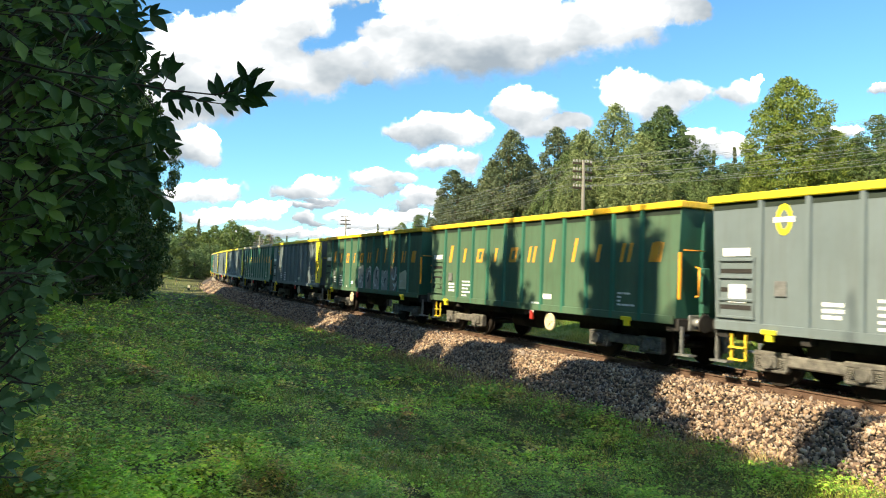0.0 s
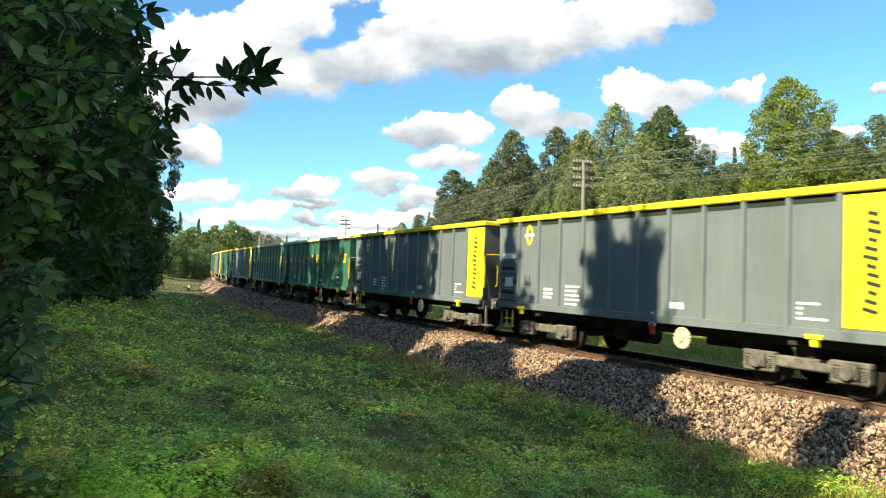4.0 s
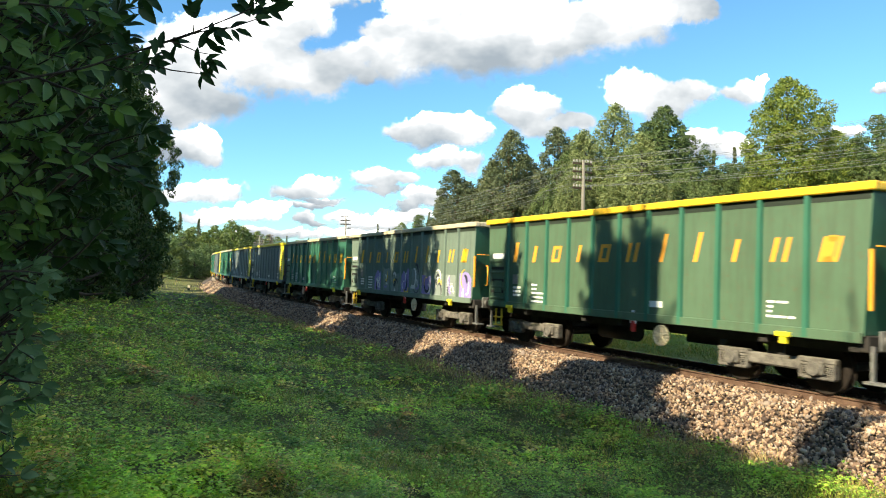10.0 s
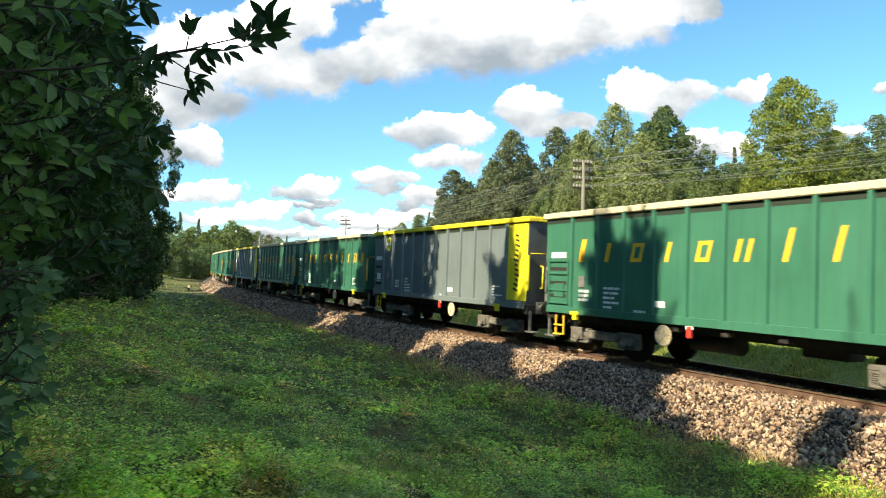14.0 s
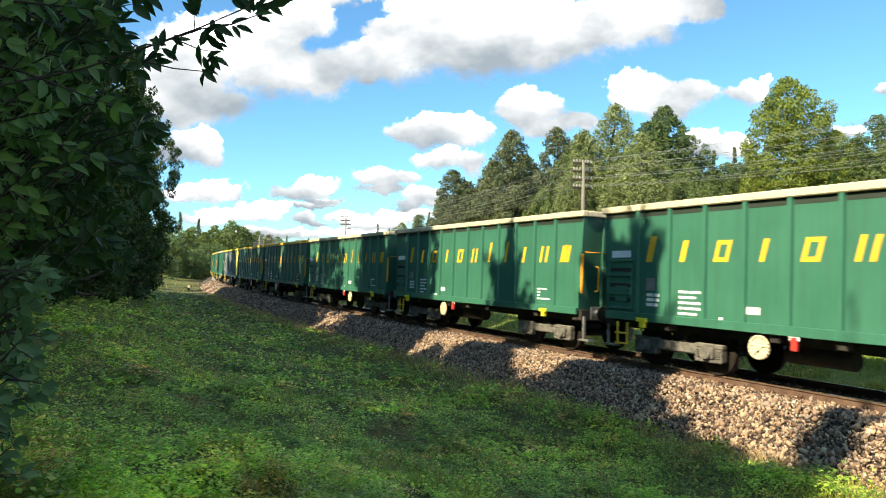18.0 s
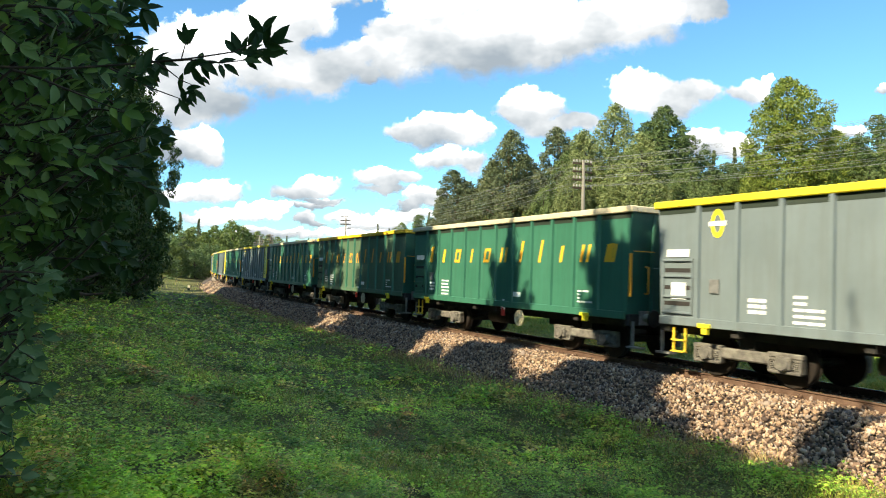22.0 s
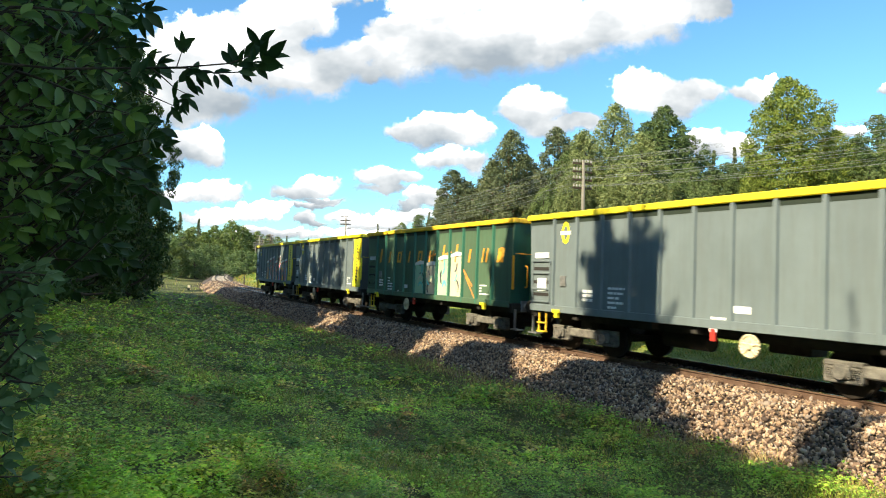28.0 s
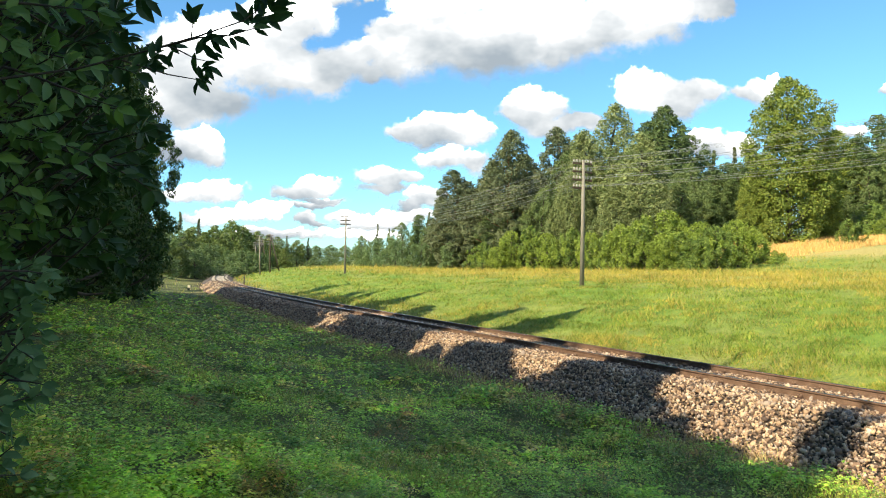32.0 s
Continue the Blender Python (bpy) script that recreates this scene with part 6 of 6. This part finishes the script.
def hero_branch():
    """The long twig that hangs over the verge, its leaves in clusters."""
    rng = np.random.default_rng(44)
    d = 2.0
    pivot = in_view(80, 122, d)
    k = d / 1234.7
    base = EYE_POSE @ Matrix.Translation(pivot)
    branch = thing("leafy_branch", base, "dark serrated twig with leaf clusters swaying before the sky", "branch", "bushes beside the camera")
    leaves = []

    def way(points, r0, r1):
        pts = [Vector(((x - 80) * k, -(y - 122) * k, z)) for x, y, z in points]
        wood = bmesh.new()
        poly_tube(wood, pts, [r0 + (r1 - r0) * i / (len(pts) - 1) for i in range(len(pts))])
        part("twig", wood, M_TWIG, branch)

    def cluster(x, y, n, a0, a1, length, spread=10):
        for i in range(n):
            a = radians(a0 + (a1 - a0) * (i + 0.5) / n + rng.uniform(-12, 12))
            p = Vector(((x - 80 + rng.uniform(-spread, spread)) * k, -(y - 122 + rng.uniform(-spread, spread) * 0.7) * k, rng.uniform(-0.03, 0.03)))
            leaves.append((p, Vector((math.cos(a), math.sin(a), rng.normal(0, 0.35))), Vector((rng.normal(0, 0.4), rng.normal(0.2, 0.4), 1)), length * k * rng.uniform(0.75, 1.15)))

    way([(-240, 60, 0.1), (-80, 85, 0.05), (80, 122, 0), (215, 145, 0.0), (300, 160, 0.0), (350, 178, 0), (398, 185, 0)], 0.0045, 0.0014)
    way([(230, 147, 0), (300, 162, 0.02), (385, 172, 0.03), (420, 165, 0.03)], 0.003, 0.0015)
    way([(285, 158, 0), (298, 140, 0.01), (305, 128, 0.01)], 0.002, 0.001)
    way([(240, 148, 0), (262, 172, 0.02), (280, 195, 0.02), (300, 210, 0.02)], 0.0025, 0.001)
    way([(150, 133, 0), (215, 185, -0.05), (270, 222, -0.05)], 0.003, 0.001)
    cluster(303, 130, 4, 10, 130, 42, 3)
    cluster(396, 186, 4, -70, 40, 34, 3)
    cluster(352, 178, 3, -120, 30, 32, 5)
    cluster(268, 222, 4, -140, 20, 32, 4)
    cluster(290, 180, 5, -140, 60, 38, 14)
    cluster(320, 172, 4, -110, 70, 36, 12)
    cluster(285, 215, 5, -150, 0, 34, 12)
    cluster(392, 172, 5, -40, 140, 50, 6)
    cluster(412, 172, 6, -60, 110, 50, 10)
    cluster(435, 168, 6, -50, 60, 52, 8)
    cluster(440, 145, 4, 20, 120, 46, 6)
    cluster(235, 150, 5, -160, 160, 34, 14)
    cluster(190, 150, 9, -160, 160, 40, 28)
    cluster(225, 40, 6, -100, 60, 44, 20)
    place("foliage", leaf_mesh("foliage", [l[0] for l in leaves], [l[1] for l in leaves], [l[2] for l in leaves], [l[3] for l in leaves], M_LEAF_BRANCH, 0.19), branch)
    SWAYING.append((branch, base, math.degrees(1 / 350), 0.0, 0.00062))


hero_branch()
# ---- cumulus clouds: a far backdrop of slightly drifting sheets ----
FAR = 3200.0
CLOUDS = []


def cloud_material(blobs, seed, soft, tilt):
    mt, nt, b, tc = start("cloud")
    nt.nodes.remove(b)
    co = tc.outputs["Object"]
    warp = node(nt, "ShaderNodeTexNoise", Scale=0.012, Detail=6.0, Roughness=0.6)
    mp = nt.nodes.new("ShaderNodeMapping")
    mp.inputs["Location"].default_value = (seed * 37.0, seed * 91.0, 0)
    nt.links.new(co, mp.inputs["Vector"])
    nt.links.new(mp.outputs["Vector"], warp.inputs["Vector"])
    sub = nt.nodes.new("ShaderNodeVectorMath")
    sub.operation, sub.inputs[1].default_value = "SUBTRACT", (0.5, 0.5, 0.5)
    nt.links.new(warp.outputs["Color"], sub.inputs[0])
    sc = nt.nodes.new("ShaderNodeVectorMath")
    sc.operation, sc.inputs[1].default_value = "MULTIPLY", (95, 75, 0)
    nt.links.new(sub.outputs[0], sc.inputs[0])
    ad = nt.nodes.new("ShaderNodeVectorMath")
    nt.links.new(co, ad.inputs[0])
    nt.links.new(sc.outputs[0], ad.inputs[1])
    dens = None
    for cx, cy, rx, ry in blobs:
        m = nt.nodes.new("ShaderNodeVectorMath")
        m.operation, m.inputs[1].default_value = "SUBTRACT", (cx, -cy, 0)
        nt.links.new(ad.outputs[0], m.inputs[0])
        m2 = nt.nodes.new("ShaderNodeVectorMath")
        m2.operation, m2.inputs[1].default_value = "MULTIPLY", (1 / rx, 1 / ry, 0)
        nt.links.new(m.outputs[0], m2.inputs[0])
        ln = nt.nodes.new("ShaderNodeVectorMath")
        ln.operation = "LENGTH"
        nt.links.new(m2.outputs[0], ln.inputs[0])
        inv = nt.nodes.new("ShaderNodeMath")
        inv.operation, inv.inputs[0].default_value = "SUBTRACT", 1.0
        nt.links.new(ln.outputs["Value"], inv.inputs[1])
        if dens is None:
            dens = inv.outputs[0]
        else:
            mx = nt.nodes.new("ShaderNodeMath")
            mx.operation, mx.inputs[2].default_value = "SMOOTH_MAX", 0.12
            nt.links.new(dens, mx.inputs[0])
            nt.links.new(inv.outputs[0], mx.inputs[1])
            dens = mx.outputs[0]
    bottom, top_y = -max(q[1] + q[3] for q in blobs), -min(q[1] - q[3] for q in blobs)
    dot = nt.nodes.new("ShaderNodeVectorMath")
    dot.operation, dot.inputs[1].default_value = "DOT_PRODUCT", (-tilt, 1, 0)
    nt.links.new(ad.outputs[0], dot.inputs[0])
    hm = node(nt, "ShaderNodeMapRange")
    hm.clamp = False
    hm.inputs["From Min"].default_value, hm.inputs["From Max"].default_value = bottom, bottom + 0.62 * (top_y - bottom)
    nt.links.new(dot.outputs["Value"], hm.inputs["Value"])
    low = hm.outputs[0]
    puff = noise_of(nt, mp.outputs["Vector"], 0.028, 6, 0.62)
    edge = nt.nodes.new("ShaderNodeMath")
    edge.operation, edge.inputs[1].default_value = "MULTIPLY_ADD", 0.75
    nt.links.new(puff, edge.inputs[0])
    nt.links.new(dens, edge.inputs[2])
    mr = node(nt, "ShaderNodeMapRange")
    mr.interpolation_type = "SMOOTHSTEP"
    mr.inputs["From Min"].default_value = 0.33
    fade = node(nt, "ShaderNodeMapRange")
    fade.inputs["From Min"].default_value, fade.inputs["From Max"].default_value = 0.0, 0.7
    fade.inputs["To Min"].default_value, fade.inputs["To Max"].default_value = 0.33 + soft * 2.6, 0.33 + soft * 1.0
    nt.links.new(low, fade.inputs["Value"])
    nt.links.new(fade.outputs[0], mr.inputs["From Max"])
    nt.links.new(edge.outputs[0], mr.inputs["Value"])
    big = noise_of(nt, mp.outputs["Vector"], 0.0085, 4, 0.5, (0.75, 1.25, 1))
    tone = nt.nodes.new("ShaderNodeMath")
    tone.operation, tone.inputs[1].default_value = "MULTIPLY_ADD", 3.2
    nt.links.new(big, tone.inputs[0])
    nt.links.new(low, tone.inputs[2])
    half = nt.nodes.new("ShaderNodeMath")
    half.operation, half.inputs[1].default_value = "MULTIPLY", 0.335
    nt.links.new(tone.outputs[0], half.inputs[0])
    # whites are set overbright so the glow also lifts the shaded ground
    col = ramp(nt, half.outputs[0], [(0.52, (0.160, 0.186, 0.208)), (0.64, (0.235, 0.256, 0.270)), (0.78, (0.350, 0.362, 0.368)), (0.88, (0.62, 0.625, 0.63)), (0.97, (2.1, 2.08, 2.04))])
    em = nt.nodes.new("ShaderNodeEmission")
    em.inputs["Strength"].default_value = 1.15
    nt.links.new(col, em.inputs["Color"])
    tr = nt.nodes.new("ShaderNodeBsdfTransparent")
    mix = nt.nodes.new("ShaderNodeMixShader")
    nt.links.new(mr.outputs[0], mix.inputs["Fac"])
    nt.links.new(tr.outputs[0], mix.inputs[1])
    nt.links.new(em.outputs[0], mix.inputs[2])
    nt.links.new(mix.outputs[0], nt.nodes["Material Output"].inputs["Surface"])
    return mt


def cloud(px, py, blobs, drift, seed, soft=0.30, tilt=0.0):
    """A cloud centred on that bearing; its lobes (x, y, half width, half height) are counted from the centre."""
    w = max(abs(b[0]) + b[2] for b in blobs) + 70
    h = max(abs(b[1]) + b[3] for b in blobs) + 60
    V, F, n = [], [], 9
    for j in range(n):
        for i in range(n):
            u, v = 2 * i / (n - 1) - 1, 2 * j / (n - 1) - 1
            V.append((u * w, v * h, -6.0 * (u * u + v * v)))
    for j in range(n - 1):
        for i in range(n - 1):
            a = j * n + i
            F.append((a, a + 1, a + 1 + n, a + n))
    ob = new("cloud", mesh_of("cloud", V, F, cloud_material(blobs, seed, soft, tilt), True))
    far = FAR + 40 * seed
    c = EYE_POSE @ Vector(((px - 784) / 1234.7 * far, -(py - 441) / 1234.7 * far, -far))
    k = far / 1234.7
    m0 = EYE_POSE.to_3x3().to_4x4()
    ob.matrix_basis = Matrix.Translation(c) @ m0 @ Matrix.Diagonal((k, k, k, 1))
    tagged(ob, "white cumulus cloud with a soft grey underside", "cloud", "drifting clouds", "structure")
    CLOUDS.append((ob, c, m0, drift[0] * k, drift[1] * k))
    return ob


cloud(390, 115, [(-60, 0, 110, 85), (40, -30, 105, 75), (105, 10, 85, 60), (170, 15, 90, 42), (225, -5, 60, 40), (110, -80, 90, 60), (-90, 60, 70, 60), (-20, 70, 90, 45), (-75, 95, 50, 32)], (6, -2), 1, 0.30, 0.12)
cloud(760, 75, [(-70, 20, 70, 72), (40, 0, 130, 78), (10, -75, 100, 50), (-115, 60, 40, 22), (120, 20, 90, 55)], (12, -3), 2, 0.30, 0.05)
cloud(1010, 40, [(-90, 20, 140, 78), (60, 2, 130, 60), (160, -28, 80, 42), (215, -18, 42, 24)], (42, -6), 3, 0.30, 0.25)
cloud(575, 15, [(0, -15, 60, 32), (45, -25, 50, 22)], (8, -3), 18)
cloud(780, 230, [(-10, 0, 95, 34), (-60, 6, 45, 24), (45, -4, 60, 28)], (5, 0), 4)
cloud(940, 200, [(-15, -8, 62, 44), (70, 18, 45, 22), (20, 25, 70, 22)], (18, 0), 5)
cloud(1160, 168, [(-45, -6, 70, 42), (40, 2, 60, 32), (20, 25, 60, 25)], (26, -2), 6)
cloud(1310, 165, [(0, 6, 45, 28), (25, -22, 16, 12)], (28, -2), 19, 0.3)
cloud(1275, 258, [(-30, 0, 48, 26), (25, 0, 38, 22)], (10, 0), 7)
cloud(335, 262, [(0, 0, 50, 32), (25, -18, 28, 18), (-40, 8, 35, 24)], (6, 0), 8)
cloud(360, 340, [(0, 0, 75, 24), (-50, 6, 50, 18)], (5, 0), 9)
cloud(545, 335, [(10, -6, 45, 26), (-20, 8, 45, 16), (25, 22, 55, 9)], (2, 0), 10)
cloud(560, 362, [(0, 0, 50, 9)], (2, 0), 20, 0.3)
cloud(680, 320, [(-15, -2, 48, 24), (35, -2, 34, 12), (-10, 18, 60, 9)], (10, -3), 11)
cloud(785, 285, [(-15, 0, 48, 24), (40, 6, 32, 22)], (12, -2), 12)
cloud(420, 378, [(0, 0, 80, 15), (-60, 12, 50, 12), (60, -8, 40, 10)], (3, 0), 13, 0.3)
cloud(745, 352, [(0, 0, 42, 22), (-20, 12, 40, 14)], (5, 0), 14)
cloud(535, 390, [(0, 0, 28, 14), (15, 8, 40, 8)], (2, 0), 15)
cloud(680, 390, [(-20, 2, 90, 18), (40, -4, 60, 14)], (3, 0), 21, 0.3)
cloud(1560, 168, [(0, 0, 26, 12)], (20, 0), 16)
cloud(1490, 228, [(0, 0, 40, 14)], (12, 0), 17)
cloud(480, 420, [(0, 0, 120, 14), (150, -4, 90, 12)], (2, 0), 22, 0.35)


def fill_clouds():
    """Unseen cumulus overhead and behind, added so that its glow fills the shade."""
    rng = random.Random(8)
    mats = [cloud_material([(0, 0, 150, 70), (-110, 25, 90, 45), (100, 15, 110, 50), (20, -50, 90, 50)], 60 + i, 0.25, 0.0) for i in range(3)]
    V, F, n = [], [], 7
    for j in range(n):
        for i in range(n):
            V.append(((2 * i / (n - 1) - 1) * 280, (2 * j / (n - 1) - 1) * 170, 0))
    for j in range(n - 1):
        for i in range(n - 1):
            F.append((j * n + i, j * n + i + 1, (j + 1) * n + i + 1, (j + 1) * n + i))
    me = [mesh_of("cloud", V, F, m) for m in mats]
    for i in range(34):
        az = radians(60 + 240 * (i + rng.random()) / 34)
        el = radians(rng.choice((14, 24, 36, 50, 66)) + rng.uniform(-5, 5))
        far = 3300.0 + 20 * i
        p = Vector((math.sin(az) * math.cos(el), math.cos(az) * math.cos(el), math.sin(el))) * far
        if p.normalized().dot(-LIGHT) > 0.70:
            continue            # the sun stands in a clear gap
        ob = new("cloud", me[i % 3])
        k = far / 1234.7 * rng.uniform(0.8, 1.5)
        ob.matrix_basis = look(p, (0, 0, 0)) @ Matrix.Diagonal((-k, k, k, 1))
        tagged(ob, "white cumulus cloud with a soft grey underside", "cloud", "drifting clouds", "structure")


fill_clouds()
def wagon_rows(k):
    rows = []
    for t in [0.8 * i for i in range(41)]:
        n = -0.85105 + 1.34752 * t - 0.0015754 * t * t + 0.02 * max(0.0, t - 29.6)
        rows.append((t, track_matrix(L_WAGON * (k - n) - B_WAGON / 2)))
    return rows


# height of the swaying tip, as the wind lifts it
SWAY_T = [0, 1, 2, 3, 3.5, 5.5, 6, 6.5, 7, 7.5, 8, 8.5, 9, 9.5, 10, 11, 11.5, 12, 12.5, 13, 13.5, 14, 14.5, 16.5, 17, 18, 19, 19.5, 20, 20.5, 21, 21.5, 22, 22.5, 23, 24, 24.5, 25, 25.5, 27.5, 28, 28.5, 29, 30, 31, 32]
SWAY_Y = [165, 112, 128, 123, 121, 178, 145, 156, 128, 125, 92, 172, 170, 85, 0, -80, -20, 37, 22, 4, 50, 52, 28, -40, -110, -8, 17, -55, -60, 25, -5, 50, 80, 95, 156, 168, 200, 200, 203, 124, 103, 21, -30, 22, -20, 18]


def motions():
    for ob, c, turn, dx, dy in CLOUDS:
        side = turn @ Vector((dx, dy * -1, 0))
        walk(ob, [(0.0, Matrix.Translation(c) @ turn), (32.0, Matrix.Translation(c + side) @ turn)])
    for k, w in WAGONS.items():
        walk(w, wagon_rows(k))
    for ob, base, amount, lag, push in SWAYING:
        rows = []
        for t in SWAY_T:
            lift = float(SWAY_Y[0] - np.interp(t - lag, SWAY_T, SWAY_Y))
            rows.append((t, base @ Matrix.Translation((push * lift, 0, 0)) @ pose(0, 0, 0, 0, 0, amount * lift)))
        walk(ob, rows)


motions()
